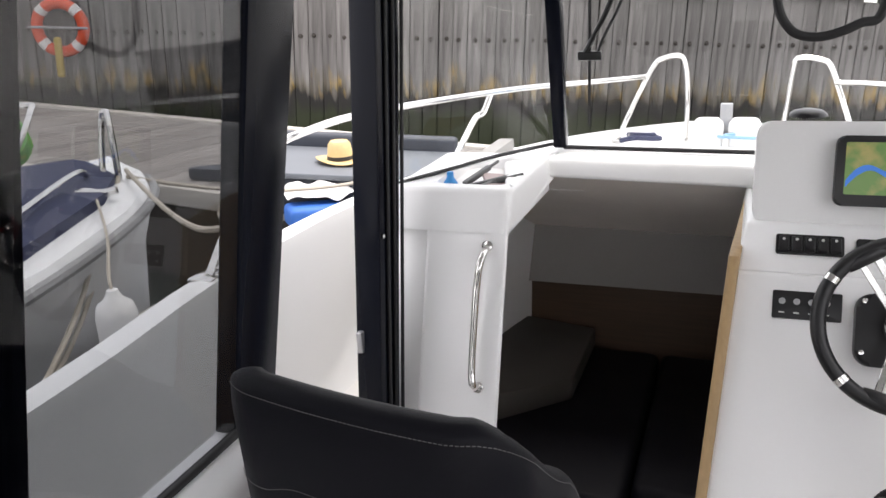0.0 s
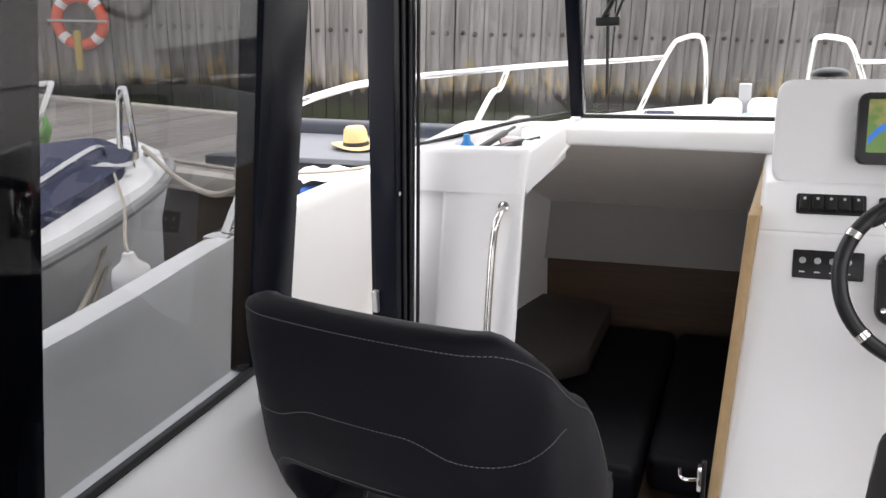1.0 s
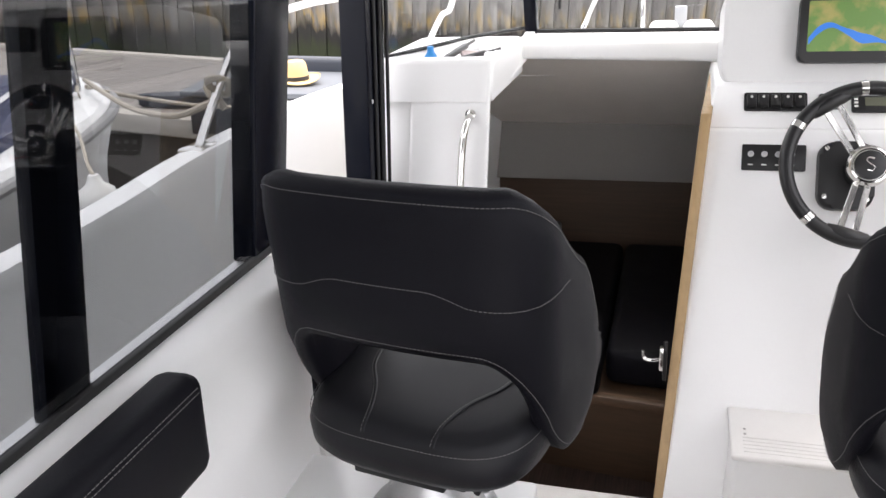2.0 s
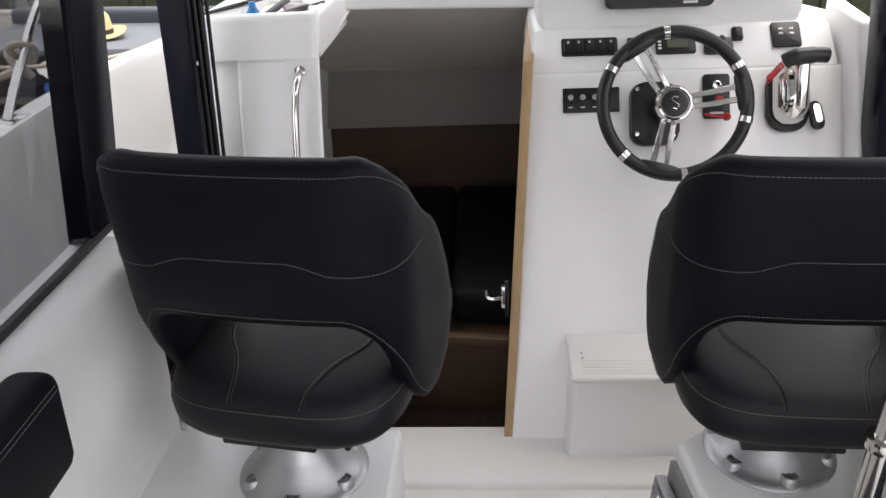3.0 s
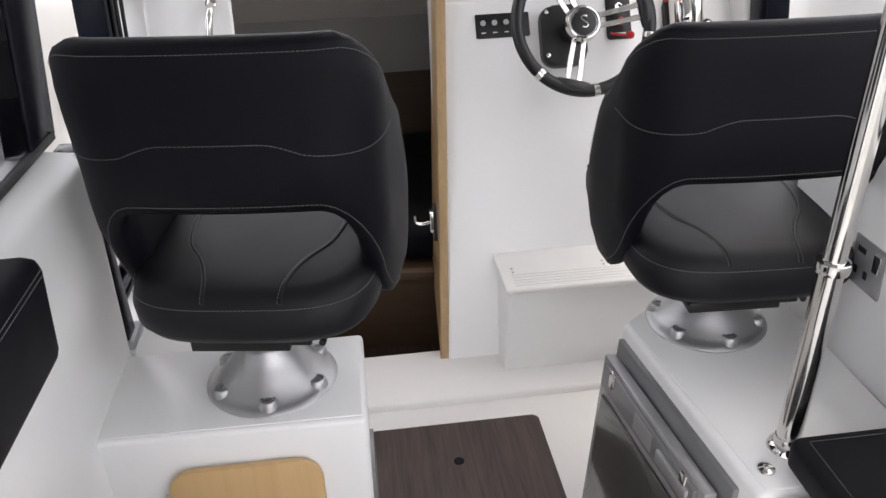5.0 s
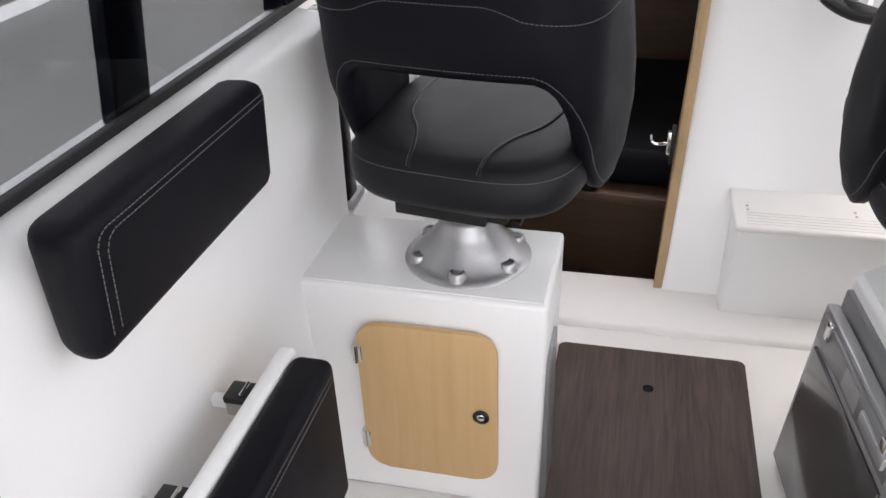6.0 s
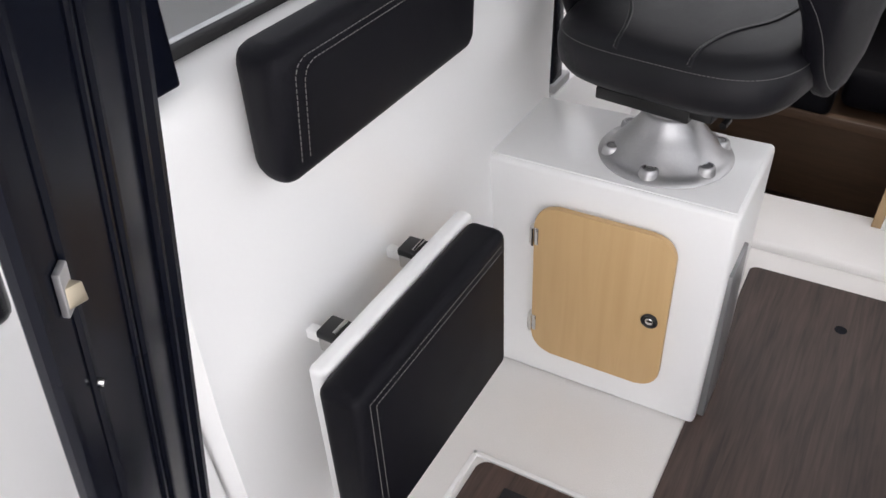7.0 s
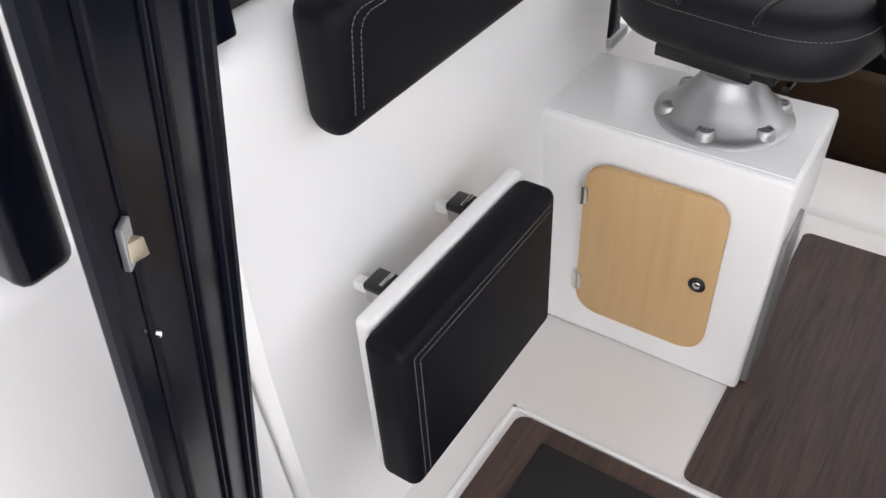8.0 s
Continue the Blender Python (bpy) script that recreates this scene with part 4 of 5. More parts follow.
solid("folded_map", box(-0.045, 0.045, -0.06, 0.06, 0, 0.014, 0.003), PINK, "crumpled pinkish packet in the tray", "packet", m=Matrix.Translation((-0.54, 2.02, 1.06)) @ pose(0, 0, 0, 6, 8, 25))

# ---------------------------------------------------------------- cabin door and cabin
DL = thing("door_1", "varnished plywood cabin door swung open", "door", kind="structure")
bm = hexa([(0.004, 1.455, 0.02), (0.028, 1.455, 0.02), (0.06, 1.95, 0.02), (0.036, 1.95, 0.02),
           (0.072, 1.85, 0.95), (0.098, 1.85, 0.95), (0.125, 2.26, 0.98), (0.10, 2.26, 0.98)], 0.002, 1)
part("leaf", bm, MAPLE_EDGE, DL)
LT = part("latch", box(0.002, 0.020, 1.575, 1.605, 0.355, 0.415, 0.004), CHROME, DL, "chrome door latch")
part("lever", tube(smooth_path([(0.010, 1.585, 0.385), (-0.018, 1.575, 0.385), (-0.034, 1.577, 0.390), (-0.037, 1.580, 0.408)], 5), 0.0042, 8), CHROME, LT)
part("strike", box(0.012, 0.022, 1.572, 1.582, 0.33, 0.44, 0.002), BLACK_PLASTIC, DL)

bm = box(-0.9, 0.95, 1.45, 2.2, -0.26, -0.2, 0.0)
solid("cabin_floor", bm, HATCH, "dark wooden floor of the fore cabin", "floor", kind="structure")
BR = thing("berth", "berth base with brown wooden front panel", "berth")
bm = hexa([(-0.8, 1.93, -0.22), (0.8, 1.78, -0.22), (0.8, 3.0, -0.22), (-0.8, 3.0, -0.22), (-0.8, 1.93, 0.065), (0.8, 1.78, 0.065), (0.8, 3.0, 0.065), (-0.8, 3.0, 0.065)], 0.004, 1)
part("front_panel", bm, TEAK, BR)
part("lip", hexa([(-0.8, 1.92, 0.055), (0.8, 1.77, 0.055), (0.8, 1.80, 0.055), (-0.8, 1.95, 0.055), (-0.8, 1.92, 0.085), (0.8, 1.77, 0.085), (0.8, 1.80, 0.085), (-0.8, 1.95, 0.085)], 0.004), TEAK, BR)
for x0, x1 in ((-0.80, -0.17), (-0.16, 0.8)):
    bm = hexa([(x0, 1.96, 0.07), (x1, 1.86, 0.07), (x1, 2.88, 0.07), (x0, 2.88, 0.07), (x0, 1.96, 0.19), (x1, 1.86, 0.19), (x1, 2.88, 0.19), (x0, 2.88, 0.19)], 0.03, 4)
    solid("berth_cushion", bm, VINYL, "black berth cushion in the fore cabin", "cushion", "berth cushions", smooth=60)
bm = hexa([(-0.9, 2.88, -0.2), (0.9, 2.88, -0.2), (0.9, 2.93, -0.2), (-0.9, 2.93, -0.2), (-0.9, 2.90, 0.45), (0.9, 2.90, 0.45), (0.9, 2.95, 0.45), (-0.9, 2.95, 0.45)])
solid("cabin_bulkhead", bm, TEAK, "brown wooden panel at the cabin's forward end", "panel", kind="structure")
bm = hexa([(-0.9, 2.876, 0.447), (0.9, 2.876, 0.447), (0.9, 3.06, 0.447), (-0.9, 3.06, 0.447), (-0.9, 2.925, 0.675), (0.9, 2.925, 0.655), (0.9, 3.10, 0.655), (-0.9, 3.10, 0.675)], 0.006, 2)
solid("cabin_lining", bm, GREY_LINER, "grey hull lining above a shelf", "lining", kind="structure")
bm = hexa([(-0.9, 2.32, 1.016), (0.9, 2.32, 1.016), (0.9, 2.96, 0.635), (-0.9, 2.96, 0.655), (-0.9, 2.32, 1.03), (0.9, 2.32, 1.03), (0.9, 2.96, 0.70), (-0.9, 2.96, 0.72)])
solid("cabin_ceiling", bm, mat("taupe_headlining", (0.80, 0.755, 0.71), 0.8, vary=0.05, grain=0.05, bump=0.2), "taupe headlining of the fore cabin", "ceiling", kind="structure")
for sx, x in (("cabin_side_port", -0.86), ("cabin_side_starboard", 0.80)):
    solid(sx, box(x, x + 0.06, 1.98, 3.1, -0.25, 0.98), GREY_LINER, "grey lining on the cabin side", "lining", kind="structure")
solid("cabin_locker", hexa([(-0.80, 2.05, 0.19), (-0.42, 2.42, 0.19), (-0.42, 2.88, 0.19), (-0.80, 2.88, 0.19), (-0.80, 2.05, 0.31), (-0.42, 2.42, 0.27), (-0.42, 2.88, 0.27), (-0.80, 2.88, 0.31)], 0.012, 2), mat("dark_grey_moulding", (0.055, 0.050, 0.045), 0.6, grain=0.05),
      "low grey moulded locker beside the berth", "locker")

# ---------------------------------------------------------------- starboard fittings
FR = thing("fridge", "grey built-in fridge with a dark glossy door", "fridge")


def slant(y0, y1, z0, z1, d0, d1):
    """A block on the sloping inner face of the starboard seat box."""
    return [(box_face(y, z) - d, y, z) for z in (z0, z1) for y, d in ((y0, d1), (y0, d0), (y1, d0), (y1, d1))]


part("body", hexa(slant(0.475, 0.900, 0.012, 0.425, -0.02, 0.010), 0.003), GREY_PAINT, FR)
FD = part("door", hexa(slant(0.500, 0.895, 0.015, 0.395, 0.014, 0.036), 0.004), SILVER, FR, "silver-edged fridge door")
part("door_panel", hexa(slant(0.522, 0.872, 0.03, 0.315, 0.036, 0.0425), 0.003), FRIDGE_DOOR, FD, "dark glossy door panel")
part("handle_strip", hexa(slant(0.517, 0.877, 0.335, 0.388, 0.034, 0.044), 0.003), GREY_PAINT, FD)
part("handle", hexa(slant(0.53, 0.635, 0.352, 0.376, 0.038, 0.050), 0.003), SILVER, FD)
part("label", hexa(slant(0.66, 0.73, 0.345, 0.380, 0.040, 0.0448)), SILVER, FD, "small silver sticker")
for y in (0.55, 0.83):
    part("catch", hexa(slant(y - 0.010, y + 0.010, 0.36, 0.395, 0.042, 0.048), 0.002), CHROME, FD)
SO = thing("power_socket", "brushed steel power socket with open lid", "socket", at=Matrix.Translation((0.672, 0.716, 0.652)) @ pose(0, 0, 0, 90, 0, -90) @ pose(0, 0, 0, 0, 0, 0))
part("plate", flat(0.088, 0.092, 0.005, 0.006), SILVER, SO)
for x, y, w, h in ((-0.02, 0.022, 0.022, 0.010), (-0.028, -0.018, 0.010, 0.014), (0.0, -0.018, 0.010, 0.014)):
    part("slot", box(x - w / 2, x + w / 2, y - h / 2, y + h / 2, 0.005, 0.0058), RUBBER, SO)
part("switch", box(0.018, 0.036, 0.0, 0.034, 0.005, 0.010, 0.002), CHROME, SO)
solid("brass_plate", box(-0.025, 0.025, -0.018, 0.018, 0, 0.004, 0.001), BRASS, "small brass plate above the socket", "plate", m=Matrix.Translation((0.674, 0.706, 0.716)) @ pose(0, 0, 0, 90, 0, -90))
SCU = thing("seat_cushion", "black stitched vinyl cushion on the starboard box", "cushion")
part("pad", box(0.430, 0.668, -0.25, 0.485, 0.456, 0.516, 0.018, 4), VINYL, SCU, smooth=60)
part("stitching", stitches([(0.452, -0.25, 0.5168), (0.452, 0.463, 0.5168), (0.66, 0.463, 0.5168)]), THREAD, SCU)
solid("bench_box", box(0.385, 0.672, -0.30, 0.428, 0.0, 0.454, 0.012, 3), GEL, "white moulded bench locker", "locker")
part("pole_foot", lathe([(0.030, 0.448), (0.028, 0.453), (0.021, 0.458), (0.019, 0.47)], 24, m=Matrix.Translation((0.458, 0.525, 0.006))), CHROME, POLE)

# ---------------------------------------------------------------- details of cushions and frames on port
def cushion_face(y, z, lift=0.0012):
    """The backrest cushion's leaning front face."""
    return Vector((-0.568 + 0.016 * (z - 0.750) / 0.162 + lift, y, z))


for k in (0.026, 0.040):
    y0, y1, z1 = 0.100 + k, 0.498, 0.912 - k * 0.60
    q = [cushion_face(y0, 0.783), cushion_face(y0, z1 - 0.016), cushion_face(y0 + 0.005, z1 - 0.005), cushion_face(y0 + 0.016, z1), cushion_face(y1, z1)]
    part("stitching", stitches(q), THREAD, BC)
for k in (0.0, 0.011):
    q = [Vector((-0.4573, 0.050 + k, 0.318)), Vector((-0.4573, 0.050 + k, 0.539 - k)), Vector((-0.4573, 0.382, 0.539 - k))]
    part("stitching", stitches(q), THREAD, JS)
bm = bmesh.new()
for f_, r_ in ((0.02, 0.008), (0.10, 0.005), (0.36, 0.004), (0.42, 0.003), (0.70, 0.004), (0.86, 0.006)):
    a = Vector((-0.4655, -0.1215, 0)).lerp(Vector((-0.344, -0.317, 0)), f_)
    tube([LEANING @ Vector((a.x, a.y, 0.05)), LEANING @ Vector((a.x, a.y, 1.89))], r_, 8, bm)
part("groove_rib", bm, BLACK_ALU, AFT)
up_ = Vector((0.196, 0, 1)).normalized()
out_ = up_.cross(Vector((0.528, -0.849, 0))).normalized()
FACE = Matrix((out_.cross(up_), -out_, up_)).transposed().to_4x4()
LA = part("lock_plate", box(-0.0055, 0.0055, -0.002, 0.002, -0.0145, 0.0145, 0.001), SILVER, AFT, "steel lock plate", m=Matrix.Translation(Vector((-0.3700, -0.2665, 0.978)) + FACE @ Vector((0, -0.003, 0))) @ FACE)
part("bolt", hexa([(-0.004, -0.009, -0.010), (0.004, -0.002, -0.010), (0.004, 0.002, -0.012), (-0.004, 0.002, -0.012), (-0.003, -0.008, 0.004), (0.004, -0.002, 0.004), (0.004, 0.002, 0.004), (-0.004, 0.002, 0.004)], 0.001), mat("pale_brass", (0.62, 0.55, 0.42), 0.3, 0.8), LA)
part("screw", lathe([(0.006, 0), (0.005, 0.003), (0.001, 0.003)], 10, m=Matrix.Translation(Vector((-0.3890, -0.258, 0.898)) + FACE @ Vector((0, -0.002, 0))) @ FACE @ pose(0, 0, 0, 90) @ Matrix.Diagonal((0.5, 0.5, 1, 1))), CHROME, AFT)
solid("window_end_frame", box(-0.70, -0.640, -0.02, 0.062, 0.882, 1.9, 0.004), BLACK_ALU, "black upright at the side window's aft end", "frame", kind="structure")
bm = hexa([LEANING @ Vector((x, y, z)) for z in (0.755, 1.9) for x, y in ((-0.620, -0.215), (-0.80, -0.215), (-0.80, -0.157), (-0.620, -0.157))], 0.016, 4)
solid("aft_door_panel", bm, BLACK_ALU, "black rounded edge of the aft door slid aside", "door", kind="structure")

bm = hexa([(-0.74, -1.6, -0.02), (-0.62, -1.6, -0.02), (-0.62, -0.016, -0.02), (-0.74, -0.016, -0.02),
           (-0.745, -1.6, 0.74), (-0.69, -1.6, 0.74), (-0.69, -0.016, 0.74), (-0.745, -0.016, 0.74)], 0.02, 3)
solid("cockpit_side", bm, GEL, "white moulded cockpit side outside the aft door", "wall", kind="structure", smooth=50)

# ---------------------------------------------------------------- hull, foredeck and bow gear
GUN = [(-1.6, -1.00, 0.93), (0.7, -1.03, 0.945), (1.5, -1.09, 0.955), (2.2, -1.06, 0.965), (2.9, -0.92, 0.955), (3.5, -0.68, 0.94), (3.95, -0.40, 0.92), (4.2, -0.16, 0.91), (4.28, 0.02, 0.91)]
g = smooth_path([(x, y, z) for y, x, z in GUN], 6)


def hull_rings(mirror):
    rings = []
    for p in g:
        x, y, z = p
        k = 1 if not mirror else -1
        deck = 0.44 if y < 2.0 else 0.44 + min((y - 2.0) / 0.5, 1) * (z - 0.06 - 0.44)
        sect = [(x, z), (x - 0.035, z + 0.004), (x - 0.075, z - 0.004), (x - 0.09, z - 0.05), (x - 0.02, -0.3), (x + 0.25, -0.6), (x + 0.27, deck - 0.1), (x + 0.10, deck), (x + 0.05, deck + 0.02), (x + 0.03, deck + 0.08), (x + 0.012, z - 0.03)]
        if mirror:
            sect = [(0.04 - a, b) for a, b in sect]
        rings.append([(a, y, b) for a, b in sect])
    return rings


HULL = thing("hull", "white glossy motorboat hull with moulded gunwales", "hull", kind="structure")
part("port_side", loft(hull_rings(False)), GEL, HULL, smooth=55)
part("starboard_side", loft(hull_rings(True)), GEL, HULL, smooth=55)
rings = []
for y, w, z in ((1.75, 0.95, 0.44), (2.46, 0.90, 1.035), (2.60, 0.86, 1.035), (3.0, 0.72, 0.965), (3.5, 0.52, 0.89), (3.9, 0.32, 0.845), (4.15, 0.14, 0.835)):
    rings.append([(0.02 + w * s, y, z + 0.02 * (1 - s * s)) for s in (-1, -0.6, -0.2, 0.2, 0.6, 1)] + [(0.02 + w * s, y, z - 0.06) for s in (1, 0.6, 0.2, -0.2, -0.6, -1)])
solid("foredeck", loft(rings[1:]), GEL, "white moulded foredeck", "deck", kind="structure", smooth=50)
for nm, x0, x1 in (("side_deck_port", -1.0, -0.735), ("side_deck_starboard", 0.775, 1.04)):
    solid(nm, box(x0, x1, -1.6, 2.5, 0.38, 0.445, 0.006), DECK, "white non-slip side deck", "deck", kind="structure")
solid("transom", box(-0.98, 1.02, -1.66, -1.602, -0.45, 0.55, 0.02, 3), GEL, "white moulded transom closing the cockpit", "transom", kind="structure", smooth=50)

RAIL = thing("bow_rail", "polished steel bow rail with two hoops", "rail")
rl = smooth_path([(-1.135, 1.515, 0.955), (-1.12, 1.60, 1.06), (-1.09, 1.76, 1.215), (-1.04, 1.98, 1.255), (-0.99, 2.25, 1.258), (-0.90, 2.75, 1.235), (-0.73, 3.25, 1.215), (-0.50, 3.65, 1.195), (-0.31, 3.9, 1.188)], 6)
part("port_rail", tube(rl, 0.0115, 10), CHROME, RAIL)
part("hoop", tube(smooth_path([(-0.437, 3.85, 0.89), (-0.33, 3.88, 1.13), (-0.27, 3.9, 1.245), (-0.235, 3.9, 1.27), (-0.165, 3.9, 1.282), (-0.135, 3.9, 1.24), (-0.12, 3.9, 1.10), (-0.118, 3.9, 0.88)], 6), 0.0118, 10), CHROME, RAIL)
part("hoop", tube(smooth_path([(0.300, 3.9, 0.88), (0.312, 3.9, 1.05), (0.330, 3.9, 1.22), (0.352, 3.9, 1.262), (0.44, 3.9, 1.252), (0.48, 3.9, 1.225), (0.53, 3.88, 1.10), (0.60, 3.85, 0.90)], 6), 0.0118, 10), CHROME, RAIL)
part("starboard_rail", tube(smooth_path([(0.505, 3.88, 1.155), (0.66, 3.7, 1.165), (0.85, 3.3, 1.18), (1.0, 2.7, 1.21), (1.10, 2.0, 1.25), (1.17, 1.6, 1.1), (1.18, 1.5, 0.955)], 6), 0.0115, 10), CHROME, RAIL)
part("stanchion", tube(smooth_path([(-0.825, 3.02, 1.215), (-0.845, 2.98, 1.15), (-0.87, 2.95, 1.13), (-0.90, 2.80, 1.02), (-0.93, 2.72, 0.955)], 6), 0.012, 10), CHROME, RAIL)
for p in ((-1.135, 1.515, 0.955), (-0.93, 2.72, 0.955), (-0.437, 3.85, 0.90), (-0.118, 3.9, 0.89)):
    part("foot", box(p[0] - 0.035, p[0] + 0.035, p[1] - 0.045, p[1] + 0.045, p[2] - 0.006, p[2] + 0.004, 0.002), CHROME, RAIL)

WL = thing("anchor_winch", "white anchor winch on the foredeck", "winch")
part("body", box(-0.085, 0.050, 3.72, 3.88, 0.86, 1.006, 0.034, 4), WHITE_PLASTIC, WL, smooth=60)
part("drum", box(0.070, 0.210, 3.72, 3.88, 0.86, 1.006, 0.034, 4), WHITE_PLASTIC, WL, smooth=60)
part("post", box(0.03, 0.085, 3.82, 3.86, 0.92, 1.07, 0.006), SILVER, WL)
ROPE_B = mat("pale_blue_rope", (0.25, 0.42, 0.62), 0.8, bump=0.4, bump_scale=300)
NAVY = mat("navy_canvas", (0.018, 0.024, 0.065), 0.75, vary=0.15, scale=12, grain=0.1, bump=0.3, bump_scale=200)
solid("rope", tube(smooth_path([(0.02, 3.74, 0.935), (0.08, 3.66, 0.945), (0.2, 3.62, 0.95), (0.30, 3.66, 0.945), (0.28, 3.74, 0.94), (0.16, 3.75, 0.945), (0.06, 3.69, 0.95), (0.10, 3.60, 0.955), (0.3, 3.56, 0.958)], 8), 0.007, 8), ROPE_B, "pale blue rope lying on the foredeck", "rope")
CL = solid("deck_cleat", tube(smooth_path([(-0.33, 3.4, 1.0), (-0.28, 3.41, 0.99), (-0.22, 3.42, 1.0)], 5), 0.009, 8), CHROME, "steel mooring cleat on the foredeck", "cleat")
solid("rope", tube(smooth_path([(-0.36, 3.38, 0.975), (-0.30, 3.36, 0.99), (-0.23, 3.38, 0.985), (-0.20, 3.42, 0.98), (-0.26, 3.45, 0.985), (-0.33, 3.42, 0.995), (-0.28, 3.38, 1.0), (-0.22, 3.41, 0.995)], 8), 0.011, 8), NAVY, "navy mooring rope coiled on a cleat", "rope")

# the foredeck and its gear dip slightly towards the bow
DIP = Matrix.Translation((-0.012, 1.49, 0.937)) @ pose(0, 0, 0, -0.9, 0, 1.0) @ Matrix.Translation((0, -1.5, -0.955))
for ob in scene.objects:
    if ob.parent is None and ob.name.split(".")[0] in ("hull", "foredeck", "bow_rail", "anchor_winch", "rope", "deck_cleat"):
        ob.matrix_world = DIP @ ob.matrix_world

# ---------------------------------------------------------------- harbour
EYE = Matrix.Translation((0.09, -0.10, 1.6))
OUT = EYE @ pose(0, 0, 0, -0.9, 0, 1.3) @ EYE.inverted() @ pose(0, 0, 0, 0, 3.8, 18.4)
ROPE = mat("weathered_rope", (0.42, 0.38, 0.32), 0.9, vary=0.15, scale=40, bump=0.5, bump_scale=260)
WATER = mat("harbour_water", (0.016, 0.020, 0.017), 0.06, vary=0.2, scale=0.6, bump=0.6, bump_scale=2.2)
solid("water", box(-300, 300, -200, 300, -1.0, -0.38), WATER, "dark still harbour water", "water", kind="structure", m=OUT)


def weathered(name):
    m = wood(name, (0.055, 0.050, 0.047), (0.36, 0.34, 0.322), "z", 2.2, 0.9, 8, 1.0)
    nt = m.node_tree
    b = nt.nodes["Principled BSDF"]
    src = b.inputs["Base Color"].links[0].from_socket
    tc = nt.nodes.new("ShaderNodeTexCoord")
    sep = nt.nodes.new("ShaderNodeSeparateXYZ")
    nt.links.new(tc.outputs["Object"], sep.inputs[0])
    mp = nt.nodes.new("ShaderNodeMapping")
    mp.inputs["Scale"].default_value = (5, 5, 1.1)
    geo = nt.nodes.new("ShaderNodeNewGeometry")
    nt.links.new(geo.outputs["Position"], mp.inputs[0])
    ns = nt.nodes.new("ShaderNodeTexNoise")
    ns.inputs["Scale"].default_value, ns.inputs["Detail"].default_value = 1.6, 6
    nt.links.new(mp.outputs[0], ns.inputs["Vector"])

    def band(low, high, wobble):
        h = nt.nodes.new("ShaderNodeMath")
        h.operation = "MULTIPLY_ADD"
        h.inputs[1].default_value = wobble
        nt.links.new(ns.outputs["Fac"], h.inputs[0])
        nt.links.new(sep.outputs["Z"], h.inputs[2])
        r = nt.nodes.new("ShaderNodeMapRange")
        r.inputs[1].default_value, r.inputs[2].default_value = low, high
        nt.links.new(h.outputs[0], r.inputs[0])
        return r.outputs[0]

    def blend(fac, c1, c2):
        mx = nt.nodes.new("ShaderNodeMixRGB")
        nt.links.new(fac, mx.inputs[0])
        for sock, c in ((mx.inputs[1], c1), (mx.inputs[2], c2)):
            if isinstance(c, tuple):
                sock.default_value = (*c, 1)
            else:
                nt.links.new(c, sock)
        return mx.outputs[0]
    mp2 = nt.nodes.new("ShaderNodeMapping")
    mp2.inputs["Scale"].default_value = (9, 9, 2.2)
    nt.links.new(geo.outputs["Position"], mp2.inputs[0])
    spot = nt.nodes.new("ShaderNodeTexNoise")
    spot.inputs["Scale"].default_value, spot.inputs["Detail"].default_value = 1.3, 7
    nt.links.new(mp2.outputs[0], spot.inputs["Vector"])
    sr = nt.nodes.new("ShaderNodeMapRange")
    sr.inputs[1].default_value, sr.inputs[2].default_value = 0.51, 0.60
    nt.links.new(spot.outputs["Fac"], sr.inputs[0])
    lichen = blend(sr.outputs[0], (0.11, 0.092, 0.055), (0.36, 0.23, 0.035))
    weed = (0.030, 0.036, 0.016)
    tide = (0.022, 0.020, 0.018)
    low = blend(band(0.46, 0.60, 0.5), weed, tide)
    mid = blend(band(0.68, 0.84, 0.5), low, lichen)
    full = blend(band(0.88, 1.2, 0.9), mid, src)
    nt.links.new(full, b.inputs["Base Color"])
    return m


FENCE_WOOD = weathered("weathered_piling")
IRON = mat("rusty_bolt", (0.05, 0.042, 0.036), 0.8, vary=0.3, scale=40)
QUAY = thing("quay_wall", "weathered grey timber piling wall with iron bolts and weed", "quay wall", kind="structure", at=OUT)
rng = random.Random(5)
x = -11.0
me_b = mesh_from(lathe([(0.026, 0), (0.024, 0.012), (0.016, 0.02), (0.001, 0.022)], 8, m=pose(0, 0, 0, 90)), "bolt", IRON)
meshes = []
for k in range(6):
    w = 0.160
    bm = bmesh.new()
    c = [(-w / 2, -0.03, -1.0), (w / 2, -0.03, -1.0), (w / 2, 0.05, -1.0), (-w / 2, 0.05, -1.0)]
    t = 1.66 + rng.uniform(-0.03, 0.03)
    j = [rng.uniform(-0.004, 0.004) for _ in range(4)]
    hexa(c + [(-w / 2 + j[0], -0.03, t + j[1]), (w / 2 + j[2], -0.03, t + j[3]), (w / 2, 0.05, t), (-w / 2, 0.05, t)], 0.006, 1, bm)
    meshes.append(mesh_from(bm, "plank", FENCE_WOOD))
i = 0
while x < 14:
    p = new("plank", meshes[i % 6])
    p.parent = QUAY
    p.matrix_basis = Matrix.Translation((x, 9.5 + rng.uniform(-0.022, 0.022), rng.uniform(-0.015, 0.02))) @ pose(0, 0, 0, 0, rng.uniform(-0.35, 0.35), rng.uniform(-1.5, 1.5))
    b_ = new("bolt", me_b)
    b_.parent = QUAY
    b_.matrix_basis = Matrix.Translation((x + rng.uniform(-0.02, 0.02), 9.468, 1.13 + rng.uniform(-0.012, 0.012)))
    x += 0.1655
    i += 1
